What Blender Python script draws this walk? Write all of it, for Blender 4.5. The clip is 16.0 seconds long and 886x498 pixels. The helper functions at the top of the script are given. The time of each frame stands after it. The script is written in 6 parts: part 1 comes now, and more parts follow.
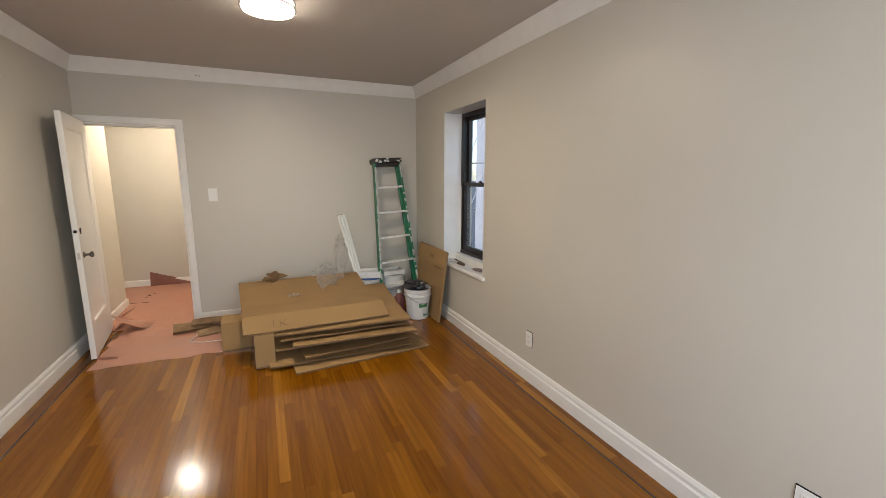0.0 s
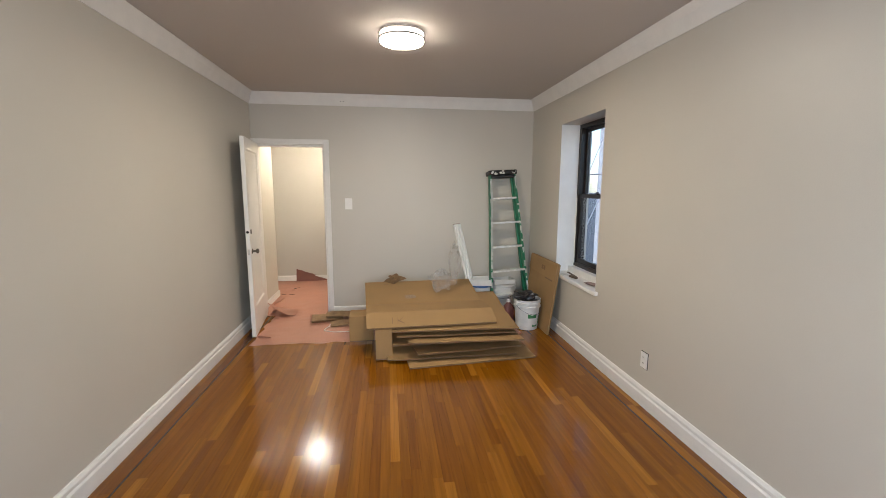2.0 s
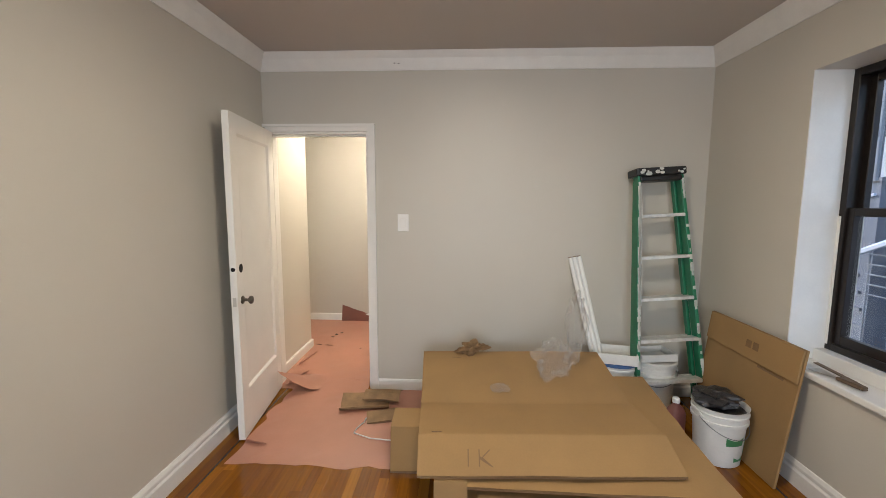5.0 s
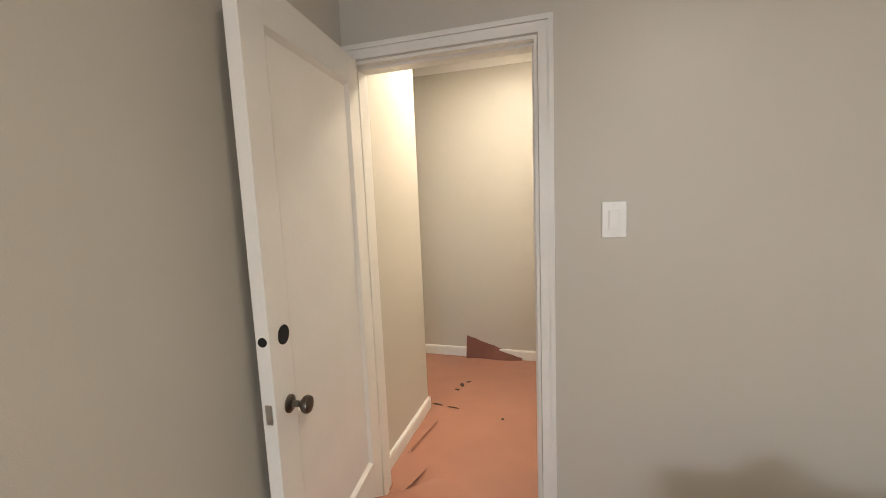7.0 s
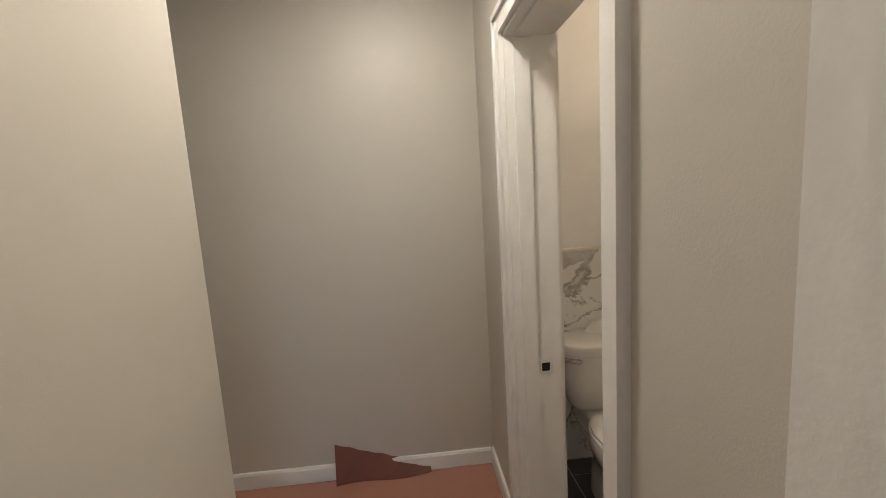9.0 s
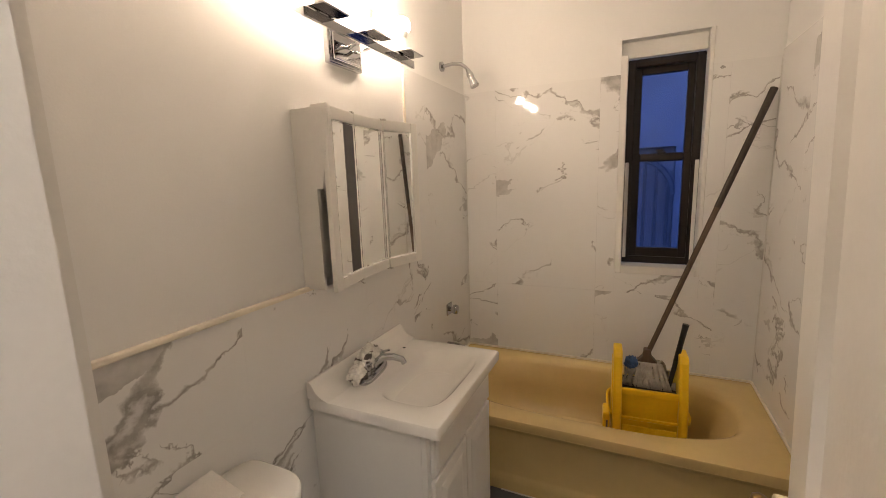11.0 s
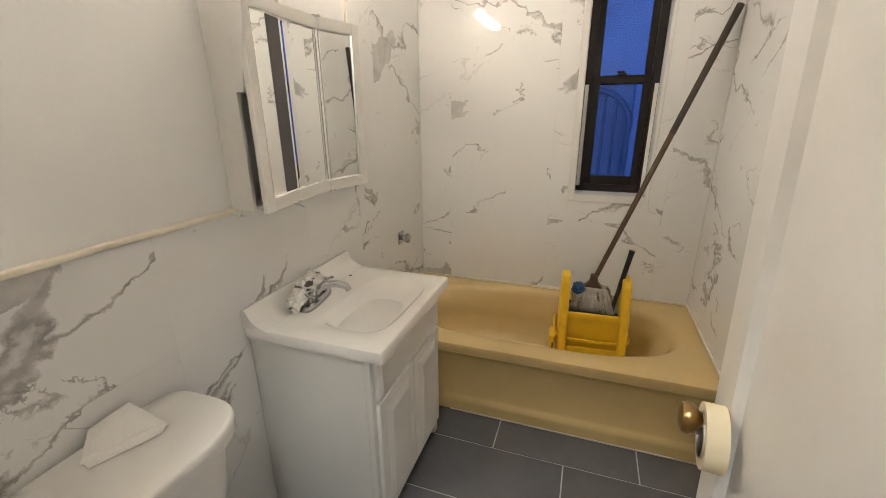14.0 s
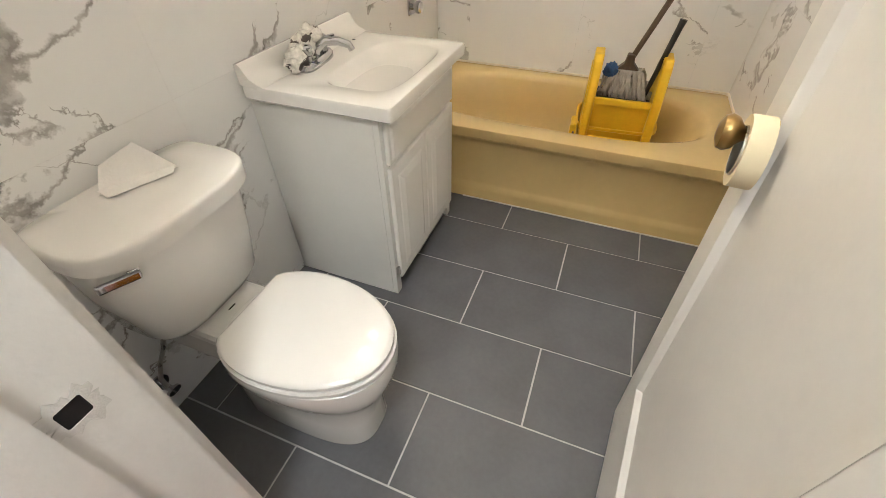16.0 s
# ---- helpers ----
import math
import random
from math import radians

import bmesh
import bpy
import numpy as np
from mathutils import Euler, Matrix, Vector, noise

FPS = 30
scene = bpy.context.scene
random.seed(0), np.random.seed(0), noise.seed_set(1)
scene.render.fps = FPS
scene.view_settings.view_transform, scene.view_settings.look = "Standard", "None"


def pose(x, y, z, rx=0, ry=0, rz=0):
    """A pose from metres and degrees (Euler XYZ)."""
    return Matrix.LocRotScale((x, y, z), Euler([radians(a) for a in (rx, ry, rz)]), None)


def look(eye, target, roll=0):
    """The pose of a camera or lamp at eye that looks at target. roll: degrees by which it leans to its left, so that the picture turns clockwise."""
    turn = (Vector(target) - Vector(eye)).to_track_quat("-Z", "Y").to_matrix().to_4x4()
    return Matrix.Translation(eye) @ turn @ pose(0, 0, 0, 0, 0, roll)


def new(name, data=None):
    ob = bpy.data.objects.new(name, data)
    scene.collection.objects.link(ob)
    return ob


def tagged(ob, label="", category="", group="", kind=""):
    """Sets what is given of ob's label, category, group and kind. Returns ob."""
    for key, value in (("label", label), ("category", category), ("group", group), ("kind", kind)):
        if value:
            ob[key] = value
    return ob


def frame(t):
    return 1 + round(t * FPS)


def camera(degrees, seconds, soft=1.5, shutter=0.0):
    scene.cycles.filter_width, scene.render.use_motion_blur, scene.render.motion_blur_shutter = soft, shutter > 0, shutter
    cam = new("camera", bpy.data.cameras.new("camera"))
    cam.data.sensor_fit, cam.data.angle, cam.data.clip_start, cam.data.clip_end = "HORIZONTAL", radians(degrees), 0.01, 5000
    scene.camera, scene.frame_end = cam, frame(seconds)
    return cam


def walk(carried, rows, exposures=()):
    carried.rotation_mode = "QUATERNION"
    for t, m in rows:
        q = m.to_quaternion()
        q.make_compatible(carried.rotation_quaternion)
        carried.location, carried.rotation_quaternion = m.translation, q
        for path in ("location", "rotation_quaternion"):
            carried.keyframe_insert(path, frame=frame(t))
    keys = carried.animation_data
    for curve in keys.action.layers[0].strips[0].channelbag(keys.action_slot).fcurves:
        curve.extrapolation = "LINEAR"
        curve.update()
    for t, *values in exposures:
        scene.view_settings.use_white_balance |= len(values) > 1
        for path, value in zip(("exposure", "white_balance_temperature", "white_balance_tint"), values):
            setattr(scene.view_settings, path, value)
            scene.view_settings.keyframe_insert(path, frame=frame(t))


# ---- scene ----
cam = camera(93.9, 16.0, soft=0.75)
PATH = [
    (0, (1.56, -5.023, 1.56), (2.345, -3.216, 1.215), 0.2),
    (0.5, (1.59, -5.117, 1.54), (2.072, -3.206, 1.198), 0.6),
    (1, (1.547, -5.198, 1.558), (1.879, -3.253, 1.23), 0.8),
    (1.5, (1.565, -5.231, 1.557), (1.825, -3.272, 1.255), 0.6),
    (2, (1.555, -5.146, 1.559), (1.815, -3.185, 1.266), 0.2),
    (2.5, (1.536, -4.948, 1.574), (1.796, -2.989, 1.268), -0.4),
    (3, (1.553, -4.668, 1.55), (1.829, -2.711, 1.246), -0.8),
    (3.5, (1.621, -4.328, 1.564), (1.864, -2.363, 1.281), 0.2),
    (4, (1.619, -3.948, 1.571), (1.876, -1.983, 1.298), -0.4),
    (4.5, (1.577, -3.597, 1.53), (1.752, -1.619, 1.29), -0.5),
    (5, (1.537, -3.217, 1.525), (1.449, -1.231, 1.298), 0.2),
    (5.2, (1.498, -3.08, 1.515), (1.321, -1.102, 1.283), -0.3),
    (7.3, (0.849, -1.411, 1.464), (0.242, 0.48, 1.224), -1.9),
    (7.5, (0.808, -1.253, 1.473), (0.2, 0.637, 1.236), -1.4),
    (8, (0.667, -0.866, 1.443), (0.152, 1.052, 1.205), -0.8),
    (8.2, (0.601, -0.707, 1.472), (0.198, 1.233, 1.204), -2.9),
    (9.25, (0.50, 0.05, 1.49), (0.86, 2.02, 1.22), -2.6),
    (10.3, (0.744, 0.722, 1.496), (2.024, 2.23, 1.201), -3.3),
    (10.5, (0.8, 0.764, 1.513), (2.242, 2.111, 1.183), -2.5),
    (11, (0.863, 0.892, 1.515), (2.655, 1.716, 1.186), -1.9),
    (11.5, (0.89, 0.928, 1.494), (2.779, 1.514, 1.201), -0.4),
    (12, (0.925, 0.907, 1.54), (2.83, 1.49, 1.373), -0.2),
    (12.5, (0.943, 0.884, 1.598), (2.861, 1.437, 1.464), 0.3),
    (13, (0.943, 0.875, 1.605), (2.856, 1.429, 1.421), -0.1),
    (13.5, (0.96, 0.887, 1.53), (2.83, 1.473, 1.129), -0.5),
    (14, (0.953, 0.879, 1.449), (2.744, 1.503, 0.814), -0.4),
    (14.5, (0.946, 0.873, 1.382), (2.624, 1.5, 0.492), -0.5),
    (15, (0.935, 0.874, 1.329), (2.484, 1.481, 0.219), -0.5),
    (15.5, (0.938, 0.869, 1.285), (2.367, 1.442, 0.007), -0.5),
    (16, (0.935, 0.867, 1.263), (2.297, 1.411, -0.098), -0.6),
]
walk(cam, [(t, look(eye, target, roll)) for t, eye, target, roll in PATH], [
    (0, 1.56, 7350, 12), (1.5, 1.68, 6950, 11), (5.2, 1.70, 6950, 11), (7.3, 1.44, 7300, 12), (7.5, 1.36, 7250, 12), (8.2, 0.95, 6800, 12),
    (10.3, 0.5, 6250, 14), (11, 0.75, 6400, 17), (11.6, 0.75, 6150, 14), (12.5, 0.42, 5800, 12), (13.0, 0.47, 5750, 11), (13.5, 0.67, 5700, 10), (14, 1.20, 5600, 9), (14.5, 1.52, 5600, 8), (15.2, 1.70, 5600, 8), (16, 1.80, 5550, 8)])

# ---- world and large lights ----
world = bpy.data.worlds.new("dusk_sky")
scene.world = world
world.use_nodes = True
_n = world.node_tree.nodes
_bg = _n["Background"]
_sky = _n.new("ShaderNodeTexSky")
_sky.sky_type = "NISHITA"
_sky.sun_disc = False
_sky.sun_elevation = radians(22)
_sky.sun_rotation = radians(285)
_sky.ozone_density = 5.0
world.node_tree.links.new(_sky.outputs["Color"], _bg.inputs["Color"])
_bg.inputs["Strength"].default_value = 0.20
sun_data = bpy.data.lights.new("sun", "SUN")
sun_data.energy, sun_data.angle, sun_data.color = 0.20, radians(30), (0.52, 0.72, 1.0)
sun = new("sun", sun_data)
sun.matrix_world = look((-20, -6, 26), (10, 0, 0))

# daylight that enters by the street window of the living room
day = bpy.data.lights.new("street_daylight", "AREA")
day.shape, day.size, day.size_y, day.energy, day.color = "RECTANGLE", 1.8, 1.4, 27.0, (0.74, 0.85, 1.0)
new("street_daylight", day).matrix_world = look((1.7, -6.36, 1.48), (3.3, -2.4, 1.2))

LAMP_LIVING = 51.0
LAMP_HALL = 58.0
BULB_BATH = 128.0


# ---- materials ----
def mat(name, color, rough=0.5, metal=0.0, var=0.06, scale=6.0, grain=60.0, bump=0.05, coat=0.0, per_object=0.0, stretch=(1, 1, 1), spec=0.5):
    """Painted, moulded or metal surface: colour that varies at two scales, fine relief and uneven gloss."""
    m = bpy.data.materials.new(name)
    m.use_nodes = True
    nt = m.node_tree
    N, L = nt.nodes, nt.links
    b = N["Principled BSDF"]
    tc = N.new("ShaderNodeTexCoord")
    mp = N.new("ShaderNodeMapping")
    mp.inputs["Scale"].default_value = stretch
    L.new(tc.outputs["Object"], mp.inputs["Vector"])
    big = N.new("ShaderNodeTexNoise")
    big.inputs["Scale"].default_value = scale
    big.inputs["Detail"].default_value = 4
    fine = N.new("ShaderNodeTexNoise")
    fine.inputs["Scale"].default_value = grain
    fine.inputs["Detail"].default_value = 3
    for n in (big, fine):
        L.new(mp.outputs["Vector"], n.inputs["Vector"])
    mix = N.new("ShaderNodeMath")
    mix.operation = "MULTIPLY_ADD"
    L.new(fine.outputs["Fac"], mix.inputs[0])
    mix.inputs[1].default_value = 0.35
    L.new(big.outputs["Fac"], mix.inputs[2])
    ramp = N.new("ShaderNodeMapRange")
    ramp.inputs["From Min"].default_value, ramp.inputs["From Max"].default_value = 0.35, 1.0
    ramp.inputs["To Min"].default_value, ramp.inputs["To Max"].default_value = 1 - var, 1 + var
    L.new(mix.outputs[0], ramp.inputs["Value"])
    val = ramp.outputs["Result"]
    if per_object:
        oi = N.new("ShaderNodeObjectInfo")
        r2 = N.new("ShaderNodeMapRange")
        r2.inputs["To Min"].default_value, r2.inputs["To Max"].default_value = 1 - per_object, 1 + per_object
        L.new(oi.outputs["Random"], r2.inputs["Value"])
        mu = N.new("ShaderNodeMath")
        mu.operation = "MULTIPLY"
        L.new(val, mu.inputs[0])
        L.new(r2.outputs["Result"], mu.inputs[1])
        val = mu.outputs[0]
    hsv = N.new("ShaderNodeHueSaturation")
    hsv.inputs["Color"].default_value = (*color, 1)
    L.new(val, hsv.inputs["Value"])
    L.new(hsv.outputs["Color"], b.inputs["Base Color"])
    rr = N.new("ShaderNodeMapRange")
    rr.inputs["To Min"].default_value, rr.inputs["To Max"].default_value = rough * 0.85, min(1, rough * 1.15)
    L.new(big.outputs["Fac"], rr.inputs["Value"])
    L.new(rr.outputs["Result"], b.inputs["Roughness"])
    b.inputs["Metallic"].default_value = metal
    b.inputs["Coat Weight"].default_value = coat
    b.inputs["Specular IOR Level"].default_value = spec
    if bump:
        bp = N.new("ShaderNodeBump")
        bp.inputs["Strength"].default_value = bump
        bp.inputs["Distance"].default_value = 0.004
        L.new(fine.outputs["Fac"], bp.inputs["Height"])
        L.new(bp.outputs["Normal"], b.inputs["Normal"])
    return m


def glow(name, color, strength):
    m = bpy.data.materials.new(name)
    m.use_nodes = True
    b = m.node_tree.nodes["Principled BSDF"]
    b.inputs["Base Color"].default_value = (0.9, 0.9, 0.88, 1)
    b.inputs["Emission Color"].default_value = (*color, 1)
    b.inputs["Emission Strength"].default_value = strength
    return m


def oak(name):
    """Varnished strip oak: each strip its own tone, long grain, fine pores, clear gloss."""
    m = bpy.data.materials.new(name)
    m.use_nodes = True
    N, L = m.node_tree.nodes, m.node_tree.links
    b = N["Principled BSDF"]
    tc, oi, geo = N.new("ShaderNodeTexCoord"), N.new("ShaderNodeObjectInfo"), N.new("ShaderNodeNewGeometry")
    rnd = N.new("ShaderNodeMath")
    rnd.operation = "ADD"
    L.new(oi.outputs["Random"], rnd.inputs[0])
    L.new(geo.outputs["Random Per Island"], rnd.inputs[1])
    frac = N.new("ShaderNodeMath")
    frac.operation = "FRACT"
    L.new(rnd.outputs[0], frac.inputs[0])
    off = N.new("ShaderNodeVectorMath")
    off.operation = "MULTIPLY_ADD"
    off.inputs[1].default_value = (37, 53, 11)
    L.new(frac.outputs[0], off.inputs[0])
    L.new(tc.outputs["Object"], off.inputs[2])
    mp = N.new("ShaderNodeMapping")
    mp.inputs["Scale"].default_value = (38, 1.6, 20)
    L.new(off.outputs[0], mp.inputs["Vector"])
    grain = N.new("ShaderNodeTexNoise")
    grain.inputs["Scale"].default_value, grain.inputs["Detail"].default_value, grain.inputs["Distortion"].default_value = 1.2, 6, 0.6
    L.new(mp.outputs["Vector"], grain.inputs["Vector"])
    tone = N.new("ShaderNodeValToRGB")
    e = tone.color_ramp.elements
    e[0].position, e[0].color = 0.0, (0.168, 0.054, 0.0030, 1)
    e[1].position, e[1].color = 1.0, (0.340, 0.138, 0.014, 1)
    for p, c in ((0.25, (0.196, 0.065, 0.0034, 1)), (0.70, (0.220, 0.076, 0.0042, 1)), (0.86, (0.266, 0.098, 0.0075, 1))):
        k = tone.color_ramp.elements.new(p)
        k.color = c
    L.new(frac.outputs[0], tone.inputs["Fac"])
    gr = N.new("ShaderNodeMapRange")
    gr.inputs["From Min"].default_value, gr.inputs["From Max"].default_value = 0.3, 0.7
    gr.inputs["To Min"].default_value, gr.inputs["To Max"].default_value = 0.78, 1.16
    L.new(grain.outputs["Fac"], gr.inputs["Value"])
    hsv = N.new("ShaderNodeHueSaturation")
    L.new(tone.outputs["Color"], hsv.inputs["Color"])
    L.new(gr.outputs["Result"], hsv.inputs["Value"])
    L.new(hsv.outputs["Color"], b.inputs["Base Color"])
    wear = N.new("ShaderNodeTexNoise")
    wear.inputs["Scale"].default_value, wear.inputs["Detail"].default_value = 3.0, 5
    L.new(geo.outputs["Position"], wear.inputs["Vector"])
    rr = N.new("ShaderNodeMapRange")
    rr.inputs["To Min"].default_value, rr.inputs["To Max"].default_value = 0.10, 0.24
    L.new(wear.outputs["Fac"], rr.inputs["Value"])
    L.new(rr.outputs["Result"], b.inputs["Roughness"])
    b.inputs["Coat Weight"].default_value, b.inputs["Coat Roughness"].default_value = 0.12, 0.11
    b.inputs["Specular IOR Level"].default_value = 0.36
    wav = N.new("ShaderNodeTexNoise")
    wav.inputs["Scale"].default_value = 9.0
    L.new(geo.outputs["Position"], wav.inputs["Vector"])
    bp = N.new("ShaderNodeBump")
    bp.inputs["Strength"].default_value, bp.inputs["Distance"].default_value = 0.12, 0.004
    mixh = N.new("ShaderNodeMath")
    mixh.operation = "MULTIPLY_ADD"
    mixh.inputs[1].default_value = 0.15
    L.new(grain.outputs["Fac"], mixh.inputs[0])
    L.new(wav.outputs["Fac"], mixh.inputs[2])
    L.new(mixh.outputs[0], bp.inputs["Height"])
    L.new(bp.outputs["Normal"], b.inputs["Normal"])
    return m


def marble(name):
    """Glazed white porcelain tile printed with broken grey veins; each tile takes its own stretch of the print."""
    m = bpy.data.materials.new(name)
    m.use_nodes = True
    N, L = m.node_tree.nodes, m.node_tree.links
    b = N["Principled BSDF"]
    tc, oi = N.new("ShaderNodeTexCoord"), N.new("ShaderNodeObjectInfo")
    off = N.new("ShaderNodeVectorMath")
    off.operation = "MULTIPLY_ADD"
    off.inputs[1].default_value = (27, 59, 23)
    L.new(oi.outputs["Random"], off.inputs[0])
    L.new(tc.outputs["Object"], off.inputs[2])
    def laid(angle, sx, sy, shift):
        turn, st = N.new("ShaderNodeMapping"), N.new("ShaderNodeMapping")
        turn.inputs["Rotation"].default_value = (0, 0, radians(angle))
        turn.inputs["Location"].default_value = (shift, shift * 0.7, 0)
        st.inputs["Scale"].default_value = (sx, sy, 1.0)
        L.new(off.outputs[0], turn.inputs["Vector"])
        L.new(turn.outputs["Vector"], st.inputs["Vector"])
        return st.outputs["Vector"]

    def math2(op, x, y):
        n = N.new("ShaderNodeMath")
        n.operation = op
        for k, v in enumerate((x, y)):
            if isinstance(v, float):
                n.inputs[k].default_value = v
            else:
                L.new(v, n.inputs[k])
        return n.outputs[0]

    def noise_of(vec, scale, detail, distort, rough=0.5):
        n = N.new("ShaderNodeTexNoise")
        n.inputs["Scale"].default_value, n.inputs["Detail"].default_value = scale, detail
        n.inputs["Distortion"].default_value, n.inputs["Roughness"].default_value = distort, rough
        L.new(vec, n.inputs["Vector"])
        return n.outputs["Fac"]

    def strokes(vec, scale, half, lo, hi, where_scale):
        """Veins that swell and taper away: the band's half width follows a slow second noise."""
        ridge = math2("ABSOLUTE", math2("SUBTRACT", noise_of(vec, scale, 4, 0.5, 0.52), 0.5), 0.0)
        g = N.new("ShaderNodeMapRange")
        g.inputs["From Min"].default_value, g.inputs["From Max"].default_value = lo, hi
        L.new(noise_of(vec, where_scale, 2, 0.0), g.inputs["Value"])
        width = math2("MULTIPLY", g.outputs["Result"], half)
        v = math2("DIVIDE", math2("SUBTRACT", width, ridge), math2("ADD", math2("MULTIPLY", width, 0.75), 0.0010))
        c = N.new("ShaderNodeClamp")
        L.new(v, c.inputs["Value"])
        return c.outputs["Result"]

    def ragged(vec, scale, amount):
        """Shift the print sideways by a fine noise, so that vein edges tear."""
        n = N.new("ShaderNodeTexNoise")
        n.inputs["Scale"].default_value, n.inputs["Detail"].default_value, n.inputs["Roughness"].default_value = scale, 5, 0.62
        L.new(off.outputs[0], n.inputs["Vector"])
        sub, mul = N.new("ShaderNodeVectorMath"), N.new("ShaderNodeVectorMath")
        sub.operation, mul.operation = "SUBTRACT", "MULTIPLY_ADD"
        sub.inputs[1].default_value = (0.5, 0.5, 0.5)
        mul.inputs[1].default_value = (amount, amount, 0)
        L.new(n.outputs["Color"], sub.inputs[0])
        L.new(sub.outputs[0], mul.inputs[0])
        L.new(vec, mul.inputs[2])
        return mul.outputs[0]

    rising, falling = ragged(laid(-30, 0.55, 1.75, 0.0), 9.0, 0.20), ragged(laid(24, 0.62, 1.6, 5.3), 8.0, 0.20)
    bold = strokes(rising, 1.35, 0.030, 0.505, 0.70, 1.8)
    cross = math2("MULTIPLY", strokes(falling, 1.4, 0.024, 0.510, 0.69, 1.8), 0.9)
    hair = math2("MULTIPLY", strokes(rising, 1.6, 0.010, 0.49, 0.64, 1.2), 0.36)
    # angular broken patches beside the veins
    warp = N.new("ShaderNodeTexVoronoi")
    warp.inputs["Scale"].default_value = 5.5
    L.new(rising, warp.inputs["Vector"])
    sep = N.new("ShaderNodeSeparateColor")
    L.new(warp.outputs["Color"], sep.inputs["Color"])
    chip = math2("MULTIPLY", math2("GREATER_THAN", sep.outputs[0], 0.80), math2("GREATER_THAN", noise_of(rising, 1.7, 2, 0.0), 0.605))
    chip = math2("MULTIPLY", chip, math2("MULTIPLY", noise_of(rising, 6.0, 5, 0.6), 1.1))
    mp = N.new("ShaderNodeMapping")
    L.new(off.outputs[0], mp.inputs["Vector"])
    mx = N.new("ShaderNodeMath")
    mx.operation = "MAXIMUM"
    L.new(math2("MAXIMUM", bold, cross), mx.inputs[0])
    L.new(math2("MAXIMUM", hair, chip), mx.inputs[1])
    grey = N.new("ShaderNodeTexNoise")
    grey.inputs["Scale"].default_value, grey.inputs["Detail"].default_value = 22, 5
    L.new(mp.outputs["Vector"], grey.inputs["Vector"])
    gcol = N.new("ShaderNodeValToRGB")
    gcol.color_ramp.elements[0].position, gcol.color_ramp.elements[0].color = 0.3, (0.23, 0.218, 0.200, 1)
    gcol.color_ramp.elements[1].position, gcol.color_ramp.elements[1].color = 0.75, (0.56, 0.535, 0.505, 1)
    L.new(grey.outputs["Fac"], gcol.inputs["Fac"])
    mixc = N.new("ShaderNodeMixRGB")
    mixc.inputs["Color1"].default_value = (0.82, 0.815, 0.80, 1)
    L.new(gcol.outputs["Color"], mixc.inputs["Color2"])
    f = N.new("ShaderNodeMath")
    f.operation = "MULTIPLY"
    f.inputs[1].default_value = 0.92
    L.new(mx.outputs[0], f.inputs[0])
    L.new(f.outputs[0], mixc.inputs["Fac"])
    L.new(mixc.outputs["Color"], b.inputs["Base Color"])
    b.inputs["Roughness"].default_value = 0.04
    return m


def pane_glass(name, tint=(1, 1, 1), rough=0.0):
    """Thin window glass: mostly clear, with a plain surface gloss."""
    m = bpy.data.materials.new(name)
    m.use_nodes = True
    N, L = m.node_tree.nodes, m.node_tree.links
    out = N["Material Output"]
    tr, gl, mx = N.new("ShaderNodeBsdfTransparent"), N.new("ShaderNodeBsdfGlossy"), N.new("ShaderNodeMixShader")
    lw, pw, fr = N.new("ShaderNodeLayerWeight"), N.new("ShaderNodeMath"), N.new("ShaderNodeMath")
    lw.inputs["Blend"].default_value = 0.5
    pw.operation, fr.operation = "POWER", "MULTIPLY_ADD"
    pw.inputs[1].default_value, fr.inputs[1].default_value, fr.inputs[2].default_value = 4.0, 0.6, 0.03
    L.new(lw.outputs["Facing"], pw.inputs[0])
    L.new(pw.outputs[0], fr.inputs[0])
    tr.inputs["Color"].default_value = (*tint, 1)
    gl.inputs["Roughness"].default_value = 0.03 + rough
    L.new(fr.outputs[0], mx.inputs[0])
    L.new(tr.outputs[0], mx.inputs[1])
    L.new(gl.outputs[0], mx.inputs[2])
    L.new(mx.outputs[0], out.inputs["Surface"])
    return m


WALL = mat("greige_wall_paint", (0.545, 0.515, 0.455), 0.42, var=0.03, scale=1.5, grain=220, bump=0.10)
BATHWALL = mat("white_bath_wall_paint", (0.81, 0.805, 0.79), 0.45, var=0.03, scale=2, grain=200, bump=0.10)
# probably white ceilings; shade and brown floor bounce are mixed into this colour
CEIL = mat("shaded_ceiling_paint", (0.50, 0.465, 0.435), 0.8, var=0.03, scale=1.2, grain=160, bump=0.10)
TRIM = mat("white_gloss_trim_paint", (0.76, 0.75, 0.72), 0.32, var=0.05, scale=9, grain=90, bump=0.12)
DOORP = mat("white_door_paint", (0.78, 0.765, 0.73), 0.34, var=0.04, scale=5, grain=70, bump=0.12)
OAK = oak("varnished_oak_strip")
WALNUT = mat("dark_walnut_inlay", (0.035, 0.014, 0.006), 0.25, var=0.3, scale=8, grain=90, coat=0.3, stretch=(6, 1, 1))
SUB = mat("dark_subfloor", (0.05, 0.03, 0.02), 0.9)
# darker red for the upright hall flap: its shade is put into the colour
ROSINSHADE = mat("shaded_rosin_paper", (0.17, 0.058, 0.040), 0.7, var=0.2, scale=6, grain=180, bump=0.3)
ROSIN = mat("pink_rosin_paper", (0.41, 0.190, 0.132), 0.42, var=0.12, scale=3, grain=180, bump=0.25)
KRAFT = mat("kraft_cardboard", (0.320, 0.192, 0.080), 0.8, var=0.10, scale=5, grain=120, bump=0.15, per_object=0.10)
KRAFTEDGE = mat("cut_cardboard_edge", (0.20, 0.118, 0.056), 0.9, var=0.25, scale=30, grain=300, bump=0.4)
